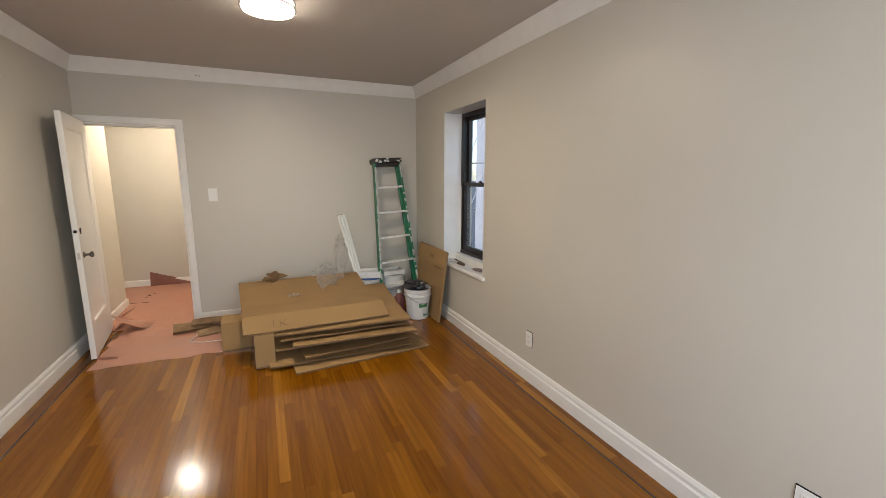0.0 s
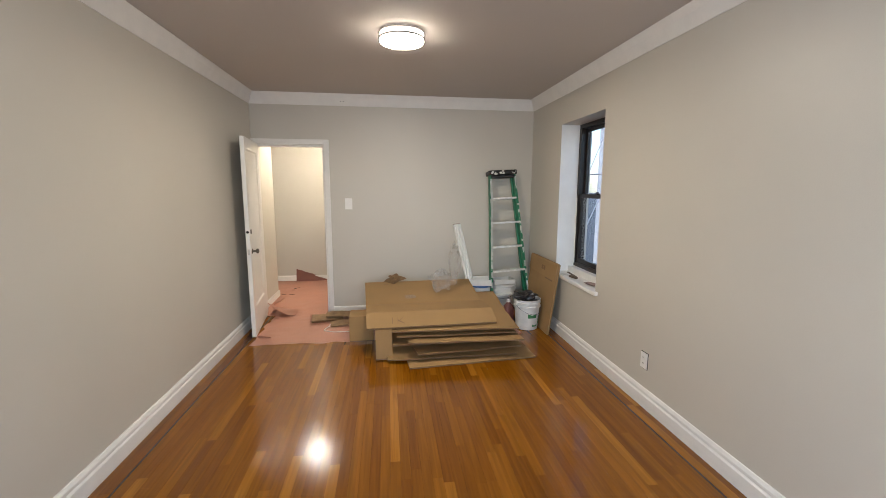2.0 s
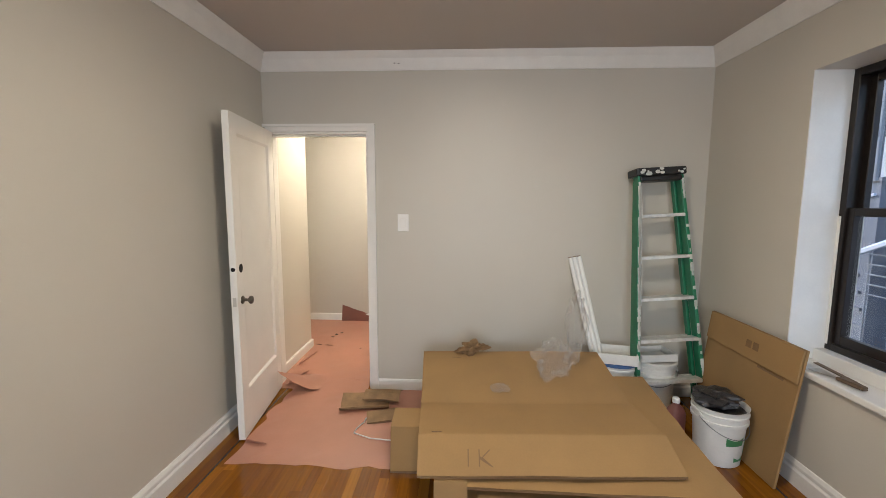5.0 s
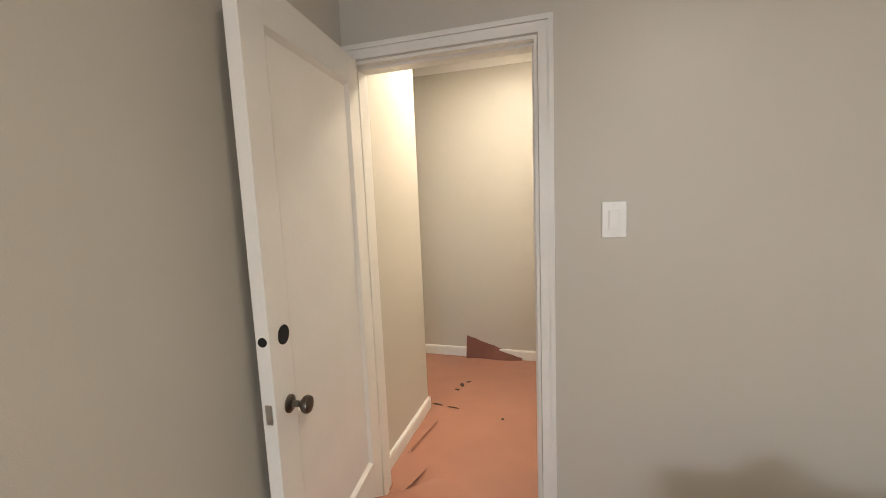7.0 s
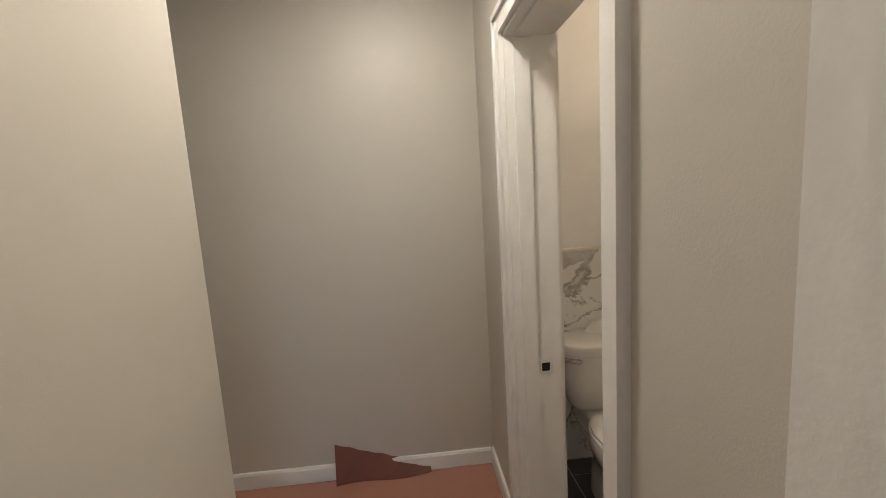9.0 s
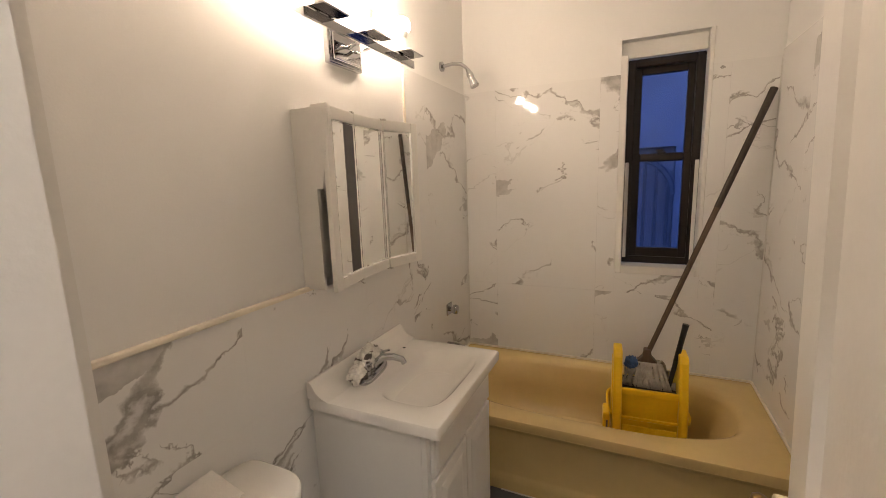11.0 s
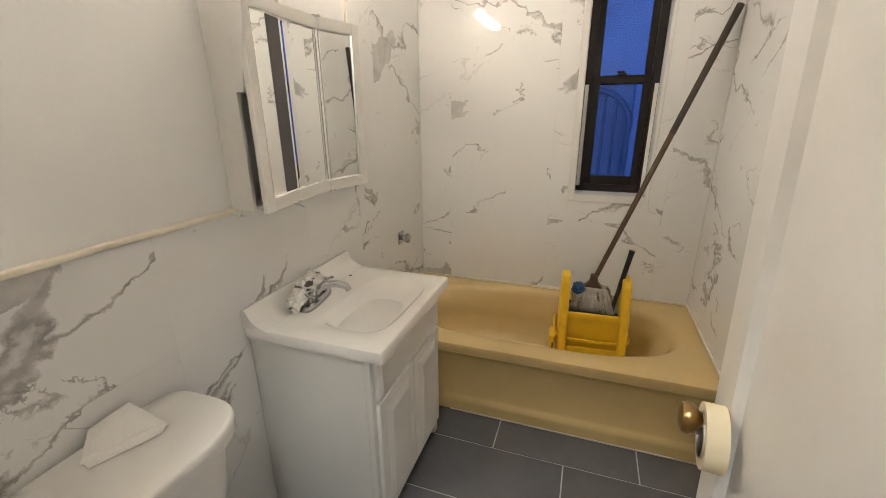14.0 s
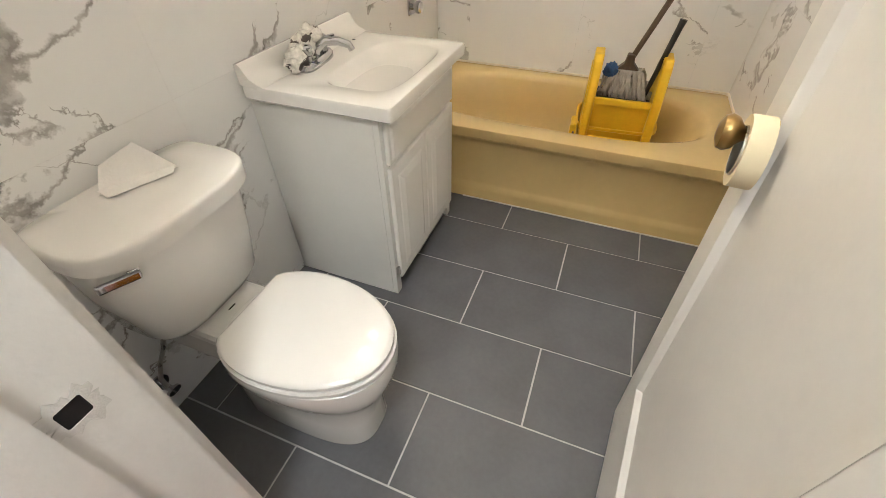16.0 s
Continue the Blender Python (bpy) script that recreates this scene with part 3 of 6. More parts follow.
# ---- windows and what lies outside ----
def sash_window(name, x, y0, y1, z0, z1, label, glass, meet=0.52, upper_gap=0.0):
    """Double-hung metal window in the opening, frame faces the room at x. Upper sash sits further out."""
    w = thing(name, pose(x, (y0 + y1) / 2, z0), label, "window", kind="structure")
    hw, h = (y1 - y0) / 2, z1 - z0
    f = 0.040

    def ring(lo, hi, a, b, c, d, t, tb=None):
        tb = tb or t
        return boxes(((lo, -a, c), (hi, -a + t, d)), ((lo, b - t, c), (hi, b, d)), ((lo, -a + t, d - t), (hi, b - t, d)), ((lo, -a + t, c), (hi, b - t, c + tb)), bevel=0.003, seg=1)
    part("window_frame", ring(0, 0.10, hw, hw, 0, h, f), BRONZE, w)
    zm = h * meet
    a = hw - f + 0.004
    up = part("upper_sash", ring(0.058, 0.092, a, a, zm - 0.02, h - f + 0.004, 0.038), BRONZE, w)
    lowr = part("lower_sash", ring(0.014, 0.048, a, a, f - 0.004, zm + 0.025, 0.042, 0.055), BRONZE, w)
    g1 = part("pane", boxes(((0.073, -a + 0.03, zm), (0.077, a - 0.03, h - f - 0.02))), glass, up)
    g2 = part("pane", boxes(((0.029, -a + 0.03, f + 0.03), (0.033, a - 0.03, zm))), glass, lowr)
    for g in (g1, g2):
        g.visible_shadow = False
    bm = boxes(((-0.012, -0.022, zm + 0.018), (0.016, 0.022, zm + 0.034)), ((-0.004, -0.010, zm + 0.034), (0.012, 0.030, zm + 0.046)), bevel=0.004)
    part("sash_lock", bm, BRONZE, w)
    # worn pale tracks below the raised part of the side channels
    for s in (-1, 1):
        part("jamb_track", boxes(((-0.004, s * (hw - 0.012) - 0.010, 0.03), (0.004, s * (hw - 0.012) + 0.010, zm - 0.02)), bevel=0.002, seg=1), TRIM, w, "chipped white painted side track")
    return w


sash_window("window_1", LW + 0.20, WIN[0], WIN[1], WIN[2] + 0.10, WIN[3], "dark bronze double-hung window in a deep white reveal", GLASS, meet=0.505)
sash_window("window_2", BX1 + 0.10, BWIN[0] + 0.020, BWIN[1] - 0.035, BWIN[2] + 0.045, BWIN[3] - 0.085, "narrow dark bronze double-hung bathroom window", DUSKGLASS, meet=0.53)
# white linings of the reveals
structure("reveal_living", boxes(((LW + 0.001, WIN[1] - 0.006, WIN[2] + 0.04), (LW + 0.20, WIN[1], WIN[3])),
                                 ((LW + 0.001, WIN[0], WIN[2] + 0.04), (LW + 0.20, WIN[0] + 0.006, WIN[3]))), TRIM, "white painted sides of the window opening", "trim")
structure("window_stool", boxes(((LW - 0.030, WIN[0] - 0.045, WIN[2] - 0.002), (LW + 0.20, WIN[1] + 0.05, WIN[2] + 0.034)), bevel=0.007), TRIM, "white painted window sill with a rounded front edge", "sill")
structure("window_apron", boxes(((LW + 0.14, WIN[0] + 0.007, WIN[2] + 0.034), (LW + 0.20, WIN[1] - 0.007, WIN[2] + 0.10)), bevel=0.004), TRIM, "white painted board under the window frame", "trim")
structure("reveal_bath", boxes(((BX1 - 0.012, BWIN[0], BWIN[2]), (BX1 + 0.10, BWIN[0] + 0.020, BWIN[3])), ((BX1 - 0.012, BWIN[1] - 0.035, BWIN[2]), (BX1 + 0.10, BWIN[1], BWIN[3] - 0.08)),
                               ((BX1 + 0.055, BWIN[0] + 0.020, BWIN[3] - 0.085), (BX1 + 0.10, BWIN[1], BWIN[3])), ((BX1 - 0.014, BWIN[0] + 0.020, BWIN[2]), (BX1 + 0.10, BWIN[1] - 0.035, BWIN[2] + 0.045)), bevel=0.003, seg=1),
          TRIM, "white painted lining of the bathroom window opening", "trim")

structure("ground", boxes(((-400, -400, -3.4), (400, 400, -3.2))), ASPHALT, "dark asphalt yard below the windows", "ground")
nb = thing("neighbour_building", pose(9.6, 0, -3.2), "pale masonry building across the yard", "building", kind="structure")
part("wall", wall_mesh("x", 0, 0.4, -9, -0.9, 0, 13, [(-5.2, -4.2, 2.2, 4.0), (-5.2, -4.2, 5.4, 7.2), (-8, -7, 5.4, 7.2)]), RENDERW, nb)
part("wall", wall_mesh("x", -0.6, 0.4, -0.9, 9, 0, 13, [(0.25, 1.55, 3.2, 5.15)]), DARKBRICK, nb, "dark grey masonry wing")
part("roof", boxes(((-0.8, -9.1, 13), (8, 9.1, 13.3))), RENDERW, nb)
for y0, z0 in ((-5.2, 2.2), (-5.2, 5.4), (-8.0, 5.4)):
    wn = part("window", boxes(((0.12, y0, z0), (0.2, y0 + 1, z0 + 1.8))), DARKBRICK, nb, "dark glazed window")
    part("frame", boxes(((0.08, y0, z0 + 0.86), (0.13, y0 + 1, z0 + 0.94)), ((0.08, y0, z0), (0.13, y0 + 0.06, z0 + 1.8)), ((0.08, y0 + 0.94, z0), (0.13, y0 + 1, z0 + 1.8))), TRIM, wn)
wn = part("window", boxes(((-0.35, 0.25, 3.2), (-0.3, 1.55, 5.15))), DARKBRICK, nb, "dark arched window behind bars")
bm = bmesh.new()
for k in range(7):
    tube([(-0.62, 0.35 + k * 0.18, 3.2), (-0.62, 0.35 + k * 0.18, 4.6 + 0.35 * math.cos((k - 3) * 0.45))], 0.03, 6, bm)
tube([(-0.62, 0.9 + 0.62 * math.cos(a), 4.35 + 0.62 * math.sin(a)) for a in [math.pi * i / 14 for i in range(15)]], 0.05, 6, bm)
part("bars", bm, GALV, wn, "pale arched steel bars")
sc = thing("scaffold", pose(8.1, 0, -3.2), "weathered pipe scaffold with cross braces", "scaffold")
for y in (5.35, 6.7, 8.05):
    part("pole", tube([(0, y, 0), (0, y, 8.5)], 0.035, 8), GALV, sc)
for z in (5.2, 6.9):
    part("ledger", tube([(0, 5.25, z), (0, 8.15, z)], 0.025, 8), GALV, sc)
for y, z in ((5.35, 5.2), (6.7, 5.2), (6.7, 3.4)):
    part("brace", tube([(0.05, y, z + 1.7), (0.05, y + 1.35, z)], 0.018, 6), RENDERW, sc, "pale cross brace")
tw = thing("stair_tower", pose(7.9, 0, -3.2), "grey masonry stair tower in the yard with pale braces", "building", kind="structure")
part("wall", boxes(((0, 3.42, 0), (0.35, 4.60, 5.06))), DARKTOWER, tw)
part("roof", boxes(((-0.04, 3.38, 5.06), (0.39, 4.64, 5.12))), GALV, tw)
part("brace", tube([(-0.03, 4.50, 5.02), (-0.03, 3.75, 4.72)], 0.022, 6), RENDERW, tw, "pale diagonal brace")
part("brace", tube([(-0.05, 4.52, 4.62), (-0.05, 3.45, 4.86)], 0.022, 6), RENDERW, tw, "pale diagonal brace")
part("brace", tube([(-0.03, 4.45, 3.42), (-0.03, 3.6, 3.30)], 0.030, 6), RENDERW, tw, "pale diagonal brace")
for k in range(5):
    part("ledge", boxes(((-0.05, 3.44 + 0.05 * k, 2.75 + 0.27 * k), (-0.002, 4.58, 2.80 + 0.27 * k))), GALV, tw)
dp = thing("drainpipe", pose(7.86, 3.49, 1.86), "blue-grey steel pipe with a side arm above the stair tower", "pipe")
part("pipe", tube([(0, 0, 0), (0, 0, 5.6)], 0.055, 10), GALV, dp)
part("arm", tube([(0, 0.02, 1.08), (0, 0.93, 1.06)], 0.045, 8), GALV, dp)
part("arm", tube([(0.02, -0.02, 1.02), (0.02, -1.6, 1.00)], 0.022, 8), GALV, dp)
part("bracket", boxes(((-0.06, -0.03, 0.66), (0.06, 0.11, 0.82)), bevel=0.01), GALV, dp)
rl = thing("yard_railing", pose(7.8, 0, -3.2), "thin steel railing of a fire stair in the yard", "railing")
for k in range(6):
    part("rail", tube([(0, 1.9, 3.33 + 0.155 * k), (0, 3.40, 3.33 + 0.155 * k)], 0.014, 6), GALV, rl)
for y in (1.9, 2.65, 3.36):
    part("post", tube([(0, y, 0), (0, y, 4.14)], 0.018, 6), GALV, rl)
part("stringer", tube([(-0.15, 2.55, 4.36), (-0.15, 3.48, 3.93)], 0.045, 6), RENDERW, rl, "pale stair stringer")


# ---- lamps ----
def flush_light(name, x, y, z, r, diffuser, glass, label):
    t = thing(name, pose(x, y, z), label, "ceiling light")
    part("pan", finish(lathe([(r * 0.86, 0), (r, -0.004), (r, -0.022), (r * 0.97, -0.024)], 48), smooth=True), CHROME, t, "brushed metal ceiling pan")
    part("diffuser", finish(lathe([(r * 0.90, -0.070), (r * 0.90, -0.072), (r * 0.55, -0.080), (r * 0.15, -0.083), (0.002, -0.083)], 48), smooth=True), diffuser, t, "glowing white glass diffuser")
    part("side_glass", finish(lathe([(r * 0.92, -0.018), (r * 0.93, -0.020), (r * 0.93, -0.062), (r * 0.905, -0.0695)], 48), smooth=True), glass, t, "glowing white glass side")
    part("trim_ring", finish(lathe([(r * 0.94, -0.048), (r * 1.0, -0.048), (r * 1.0, -0.060), (r * 0.94, -0.060), (r * 0.94, -0.048)], 48, False, False), smooth=True), CHROME, t, "metal band round the glass")
    return t


flush_light("ceiling_light", 1.668, -2.07, CZ - 0.0005, 0.165, DIFF_L, GLASS_L, "round flush ceiling light with a glowing white glass")
flush_light("hall_ceiling_light", 0.40, 0.96, CZ - 0.0005, 0.15, DIFF_H, GLASS_H, "round flush hall ceiling light, lit warm")


# ---- doors ----
def panel_door(name, m, width, height, label, backset, knob_z, bolt_hole, knob=None, knob_label="aged brass door knob on a round rose"):
    """Single-panel door, hinge edge at x=0, leaf towards +x, thickness towards +y; bored from the y=t face."""
    t = 0.040
    d = thing(name, m, label, "door", kind="structure")
    st, top, bot = 0.105, 0.115, 0.30
    part("stile", boxes(((0, 0, 0), (st, t, height)), bevel=0.0007, seg=1), DOORP, d)
    part("stile", boxes(((width - st, 0, 0), (width, t, height)), bevel=0.0007, seg=1), DOORP, d)
    part("rail", boxes(((st, 0.0005, 0), (width - st, t - 0.0005, bot)), bevel=0.0007, seg=1), DOORP, d)
    part("rail", boxes(((st, 0.0005, height - top), (width - st, t - 0.0005, height)), bevel=0.0007, seg=1), DOORP, d)
    part("panel", boxes(((st - 0.005, 0.013, bot - 0.005), (width - st + 0.005, t - 0.013, height - top + 0.005))), DOORP, d)
    bm = bmesh.new()
    for y, s in ((0.0, 1), (t, -1)):
        o = [(st, y, bot), (width - st, y, bot), (width - st, y, height - top), (st, y, height - top)]
        i = [(st + 0.016, y + s * 0.013, bot + 0.016), (width - st - 0.016, y + s * 0.013, bot + 0.016), (width - st - 0.016, y + s * 0.013, height - top - 0.016), (st + 0.016, y + s * 0.013, height - top - 0.016)]
        loft(bm, [o, i], False, False)
    part("panel_moulding", bm, DOORP, d)
    kx = width - backset
    prof = [(0.026, 0), (0.026, 0.004), (0.021, 0.008), (0.010, 0.011), (0.009, 0.032), (0.014, 0.038), (0.023, 0.045), (0.026, 0.054), (0.023, 0.062), (0.011, 0.067), (0.001, 0.068)]
    k = part("door_knob", finish(lathe(prof, 28), smooth=True), knob or BRASS, d, knob_label)
    k.matrix_basis = pose(kx, t, knob_z, -90)
    part("latch_plate", boxes(((width - 0.001, 0.010, knob_z - 0.028), (width + 0.0015, t - 0.010, knob_z + 0.028))), DULLCHROME, d)
    if bolt_hole:
        h = part("bore_hole", finish(lathe([(0.0275, 0.0005), (0.0275, -0.0015), (0.020, -0.004), (0.001, -0.004)], 24)), HOLE, d, "empty round lock hole")
        h.matrix_basis = pose(kx, t + 0.0012, bolt_hole, -90)
        h = part("bore_hole", finish(lathe([(0.013, 0.0005), (0.013, -0.0012), (0.001, -0.002)], 18)), HOLE, d, "empty latch hole in the edge")
        h.matrix_basis = pose(width + 0.0012, t / 2, bolt_hole, 0, 90)
    for z in (0.22, 1.0, height - 0.2):
        part("hinge", finish(tube([(-0.004, -0.006, z - 0.045), (-0.004, -0.006, z + 0.045)], 0.007, 10), smooth=True), DOORP, d, "painted butt hinge")
    return d


# the living room door stands open against the side wall; its leaf runs from the hinge towards the room
panel_door("door_1", pose(0.036, -0.026, 0.012, 0, 0, -82.8), 0.776, 2.040, "white painted single-panel door standing wide open", 0.067, 0.895, 1.097, GUNMETAL, "dull dark metal door knob on a round rose")
panel_door("door_2", pose(0.985, 0.632, 0.010, -1.7, 0, -6.2), 0.705, 2.01, "white painted single-panel bathroom door standing open inwards", 0.104, 0.972, 0)


# ---- living room: loose things ----
def sheet(name, x, y, yaw, width, profile, label, thick=0.012, sag=0.006, seed=0.0, category="cardboard", group="flattened boxes", skew=0.0, board=KRAFT):
    """A flattened box. profile: (distance back from the front edge, height); front left corner at x, y."""
    ob = thing(name, pose(x, y, 0, 0, 0, yaw), label, category, group)
    bm = bmesh.new()
    fine = []
    for (a, za), (b, zb) in zip(profile, profile[1:]):
        k = max(2, int(abs(b - a) / 0.12) + 1)
        fine += [(a + (b - a) * i / k, za + (zb - za) * i / k) for i in range(k)]
    fine.append(profile[-1])
    nu = 14
    top, low = [], []
    for v, z in fine:
        rt, rb = [], []
        for i in range(nu + 1):
            u = width * i / nu
            dz = noise.noise(Vector((u * 3 + seed, v * 3, seed))) * sag
            du = noise.noise(Vector((v * 9, seed, i // nu))) * 0.006 + skew * v
            rt.append(bm.verts.new((u + du, v + noise.noise(Vector((u * 6, seed, 3))) * 0.006, z + dz + thick)))
            rb.append(bm.verts.new((u + du, v + noise.noise(Vector((u * 6, seed, 3))) * 0.006, z + dz)))
        top.append(rt)
        low.append(rb)
    edge = []
    for j in range(len(fine) - 1):
        for i in range(nu):
            bm.faces.new((top[j][i], top[j][i + 1], top[j + 1][i + 1], top[j + 1][i]))
            bm.faces.new((low[j][i + 1], low[j][i], low[j + 1][i], low[j + 1][i + 1]))
        edge.append(bm.faces.new((top[j][0], top[j + 1][0], low[j + 1][0], low[j][0])))
        edge.append(bm.faces.new((top[j + 1][nu], top[j][nu], low[j][nu], low[j + 1][nu])))
    for i in range(nu):
        edge.append(bm.faces.new((top[0][i + 1], top[0][i], low[0][i], low[0][i + 1])))
        edge.append(bm.faces.new((top[-1][i], top[-1][i + 1], low[-1][i + 1], low[-1][i])))
    for f in edge:
        f.material_index = 1
    o = part("board", bm, board, ob)
    o.data.materials.append(KRAFTEDGE)
    # seam between the two plies of the flattened box, along the front edge
    bm = bmesh.new()
    z0 = profile[0][1] + thick * 0.45
    box(bm, (0.015, -0.009, z0 - 0.001), (width - 0.015, -0.004, z0 + 0.0015))
    part("ply_seam", bm, INK, ob)
    return ob


FB = "brown flattened cardboard box lying in a stack on the floor"
sheet("flattened_box", 1.72, -1.75, 5.4, 1.18, [(0, 0.004), (1.1, 0.012)], FB, seed=1)
sheet("flattened_box", 1.53, -1.62, 1.0, 1.20, [(0, 0.030), (0.3, 0.042), (1.1, 0.05)], FB, seed=2)
sheet("flattened_box", 1.80, -1.66, 6.0, 0.98, [(0, 0.085), (0.25, 0.075), (0.95, 0.10)], FB, seed=3, skew=-0.05)
sheet("flattened_box", 1.58, -1.52, 2.5, 1.14, [(0, 0.125), (0.3, 0.11), (1.0, 0.14)], FB, seed=4)
sheet("flattened_box", 1.71, -1.63, -2.0, 1.06, [(0, 0.185), (0.35, 0.150), (1.0, 0.19)], FB, seed=5)
sheet("flattened_box", 1.62, -1.52, 0.5, 1.12, [(0, 0.205), (0.4, 0.19), (1.1, 0.25)], FB, seed=6, skew=0.03)
sheet("flattened_box", 1.57, -1.50, -1.5, 1.19, [(0, 0.250), (0.5, 0.262), (1.1, 0.32)], FB, seed=7)
sheet("flattened_box", 1.425, -1.55, 1.5, 0.15, [(0, 0.015), (0.03, 0.14), (0.06, 0.262), (0.16, 0.275), (0.9, 0.34)], "brown flattened cardboard box with a flap hanging to the floor", seed=8)
sheet("flattened_box", 1.150, -1.07, 1.0, 0.24, [(0, 0.015), (0.02, 0.13), (0.04, 0.255), (0.10, 0.262), (0.22, 0.272)], "brown flattened cardboard box with a flap hanging to the floor", seed=9)
top_box = sheet("flattened_box", 1.345, -1.475, 2.4, 1.23, [(0, 0.278), (0.19, 0.362), (0.20, 0.364), (0.56, 0.340), (0.575, 0.342), (1.10, 0.455)], "brown flattened box with marker writing on its front flap", seed=10, skew=-0.02, sag=0.004)
txt = bpy.data.curves.new("marker_writing", "FONT")
txt.body, txt.size, txt.extrude, txt.space_character = "1K", 0.14, 0.0006, 1.0
txt.offset = -0.0042
txt.materials.append(INK)
mk = new("marker_writing", txt)
mk.parent = top_box
mk.matrix_basis = pose(0.20, 0.035, 0.3085, 23.8, 0, -2)
tagged(mk, "thin dark marker writing")
for u, v, z, w in ((0.18, 1.02, 0.4515, 0.06), (0.06, 0.215, 0.3755, 0.05)):
    part("tear", boxes(((u, v, z - 0.003), (u + w, v + 0.005, z + 0.0015))), INK, top_box)

CLEAR = bpy.data.materials.new("clear_crumpled_film")
CLEAR.use_nodes = True
_N, _L = CLEAR.node_tree.nodes, CLEAR.node_tree.links
_tr, _gl, _mx, _nz, _bp = (_N.new("ShaderNodeBsdfTransparent"), _N.new("ShaderNodeBsdfGlossy"), _N.new("ShaderNodeMixShader"), _N.new("ShaderNodeTexNoise"), _N.new("ShaderNodeBump"))
_tr.inputs["Color"].default_value = (1, 1, 1, 1)
_df, _m2 = _N.new("ShaderNodeBsdfDiffuse"), _N.new("ShaderNodeMixShader")
_df.inputs["Color"].default_value = (0.85, 0.85, 0.84, 1)
_m2.inputs[0].default_value = 0.35
_L.new(_gl.outputs[0], _m2.inputs[1])
_L.new(_df.outputs[0], _m2.inputs[2])
_gl.inputs["Roughness"].default_value = 0.14
_mx.inputs[0].default_value = 0.20
_nz.inputs["Scale"].default_value = 34
_bp.inputs["Strength"].default_value = 1.0
_bp.inputs["Distance"].default_value = 0.05
_L.new(_nz.outputs["Fac"], _bp.inputs["Height"])
_L.new(_bp.outputs["Normal"], _gl.inputs["Normal"])
_L.new(_tr.outputs[0], _mx.inputs[1])
_L.new(_m2.outputs[0], _mx.inputs[2])
_L.new(_mx.outputs[0], _N["Material Output"].inputs["Surface"])


def crumple(name, m, size, material, label, category, seed, rough=0.35, sub=3):
    ob = thing(name, m, label, category)
    bm = bmesh.new()
    bmesh.ops.create_icosphere(bm, subdivisions=sub, radius=1)
    for v in bm.verts:
        d = 1 + rough * noise.noise(v.co * 1.7 + Vector((seed, 0, 0))) + rough * 0.7 * noise.noise(v.co * 4.1 + Vector((0, seed, 0))) + rough * 0.35 * noise.noise(v.co * 9.3 + Vector((seed, seed, 0)))
        v.co = Vector((v.co.x * size[0], v.co.y * size[1], v.co.z * size[2])) * d
    lowest = min(v.co.z for v in bm.verts)
    for v in bm.verts:
        v.co.z -= lowest
    part("body", bm, material, ob)
    return ob


crumple("plastic_bag", pose(2.12, -0.66, 0.400, 0, 0, 30), (0.13, 0.08, 0.10), CLEAR, "crumpled clear plastic bag lying on the cardboard stack", "bag", 3.1, 0.6, 4)
crumple("plastic_bag", pose(2.30, -0.52, 0.425, 0, 0, 70), (0.08, 0.06, 0.19), CLEAR, "crumpled clear plastic bag lying on the cardboard stack", "bag", 7.7, 0.6, 4)
crumple("plastic_scrap", pose(1.78, -0.78, 0.378), (0.06, 0.05, 0.012), CLEAR, "scrap of clear plastic film on the cardboard", "bag", 1.3, 0.5)
crumple("paper_wad", pose(1.63, -0.405, 0.444, 0, 0, 15), (0.085, 0.030, 0.040), KRAFTEDGE, "crumpled torn brown paper behind the cardboard stack", "paper", 8.4, 0.75, 4)

# torn pieces of board beside the door
sheet("cardboard_scrap", 0.66, -0.40, 8, 0.36, [(0, 0.028), (0.02, 0.006), (0.07, 0.004), (0.13, 0.022), (0.22, 0.040)], "torn brown cardboard scrap on the pink paper", 0.006, 0.02, 21, "cardboard", "scraps by the door", board=SCRAP)
sheet("cardboard_scrap", 0.80, -0.27, -4, 0.28, [(0, 0.036), (0.05, 0.060), (0.10, 0.058), (0.16, 0.030)], "torn brown cardboard scrap on the pink paper", 0.006, 0.03, 22, "cardboard", "scraps by the door", board=SCRAP)
sheet("cardboard_scrap", 0.90, -0.55, 14, 0.22, [(0, 0.004), (0.03, 0.016), (0.10, 0.032)], "torn brown cardboard scrap on the pink paper", 0.006, 0.02, 23, "cardboard", "scraps by the door", board=SCRAP)
pt = thing("strap", pose(0.86, -0.78, 0.006), "thin white plastic strap curled on the paper", "strap")
part("band", tube([(0.0 + 0.02 * math.sin(k), 0.34 - 0.045 * k + 0.01 * math.cos(k * 2), 0.004) if k else (0.12, 0.36, 0.03) for k in range(0, 6)] + [(0.10, 0.05, 0.004), (0.30, 0.0, 0.02)], 0.004, 6), PLASTICW, pt)

# board leaning on the window wall
lb = thing("leaning_cardboard", pose(3.215, -1.085, 0.002, 0, 7.6, 0), "large folded cardboard box leaning against the window wall", "cardboard")
part("board", boxes(((0, 0, 0), (0.014, 0.80, 0.775)), bevel=0.002, seg=1), KRAFT, lb)
part("board", boxes(((0.020, 0.02, 0.0), (0.032, 0.785, 0.765)), bevel=0.002, seg=1), KRAFT, lb)
part("flap", boxes(((-0.016, 0.0, 0.59), (-0.004, 0.79, 0.772)), bevel=0.002, seg=1), KRAFT, lb, "folded-over top flap with a torn corner")
for y in (0.30, 0.36):
    part("printed_mark", boxes(((-0.0175, y, 0.655), (-0.0163, y + 0.045, 0.70))), KRAFTEDGE, lb)
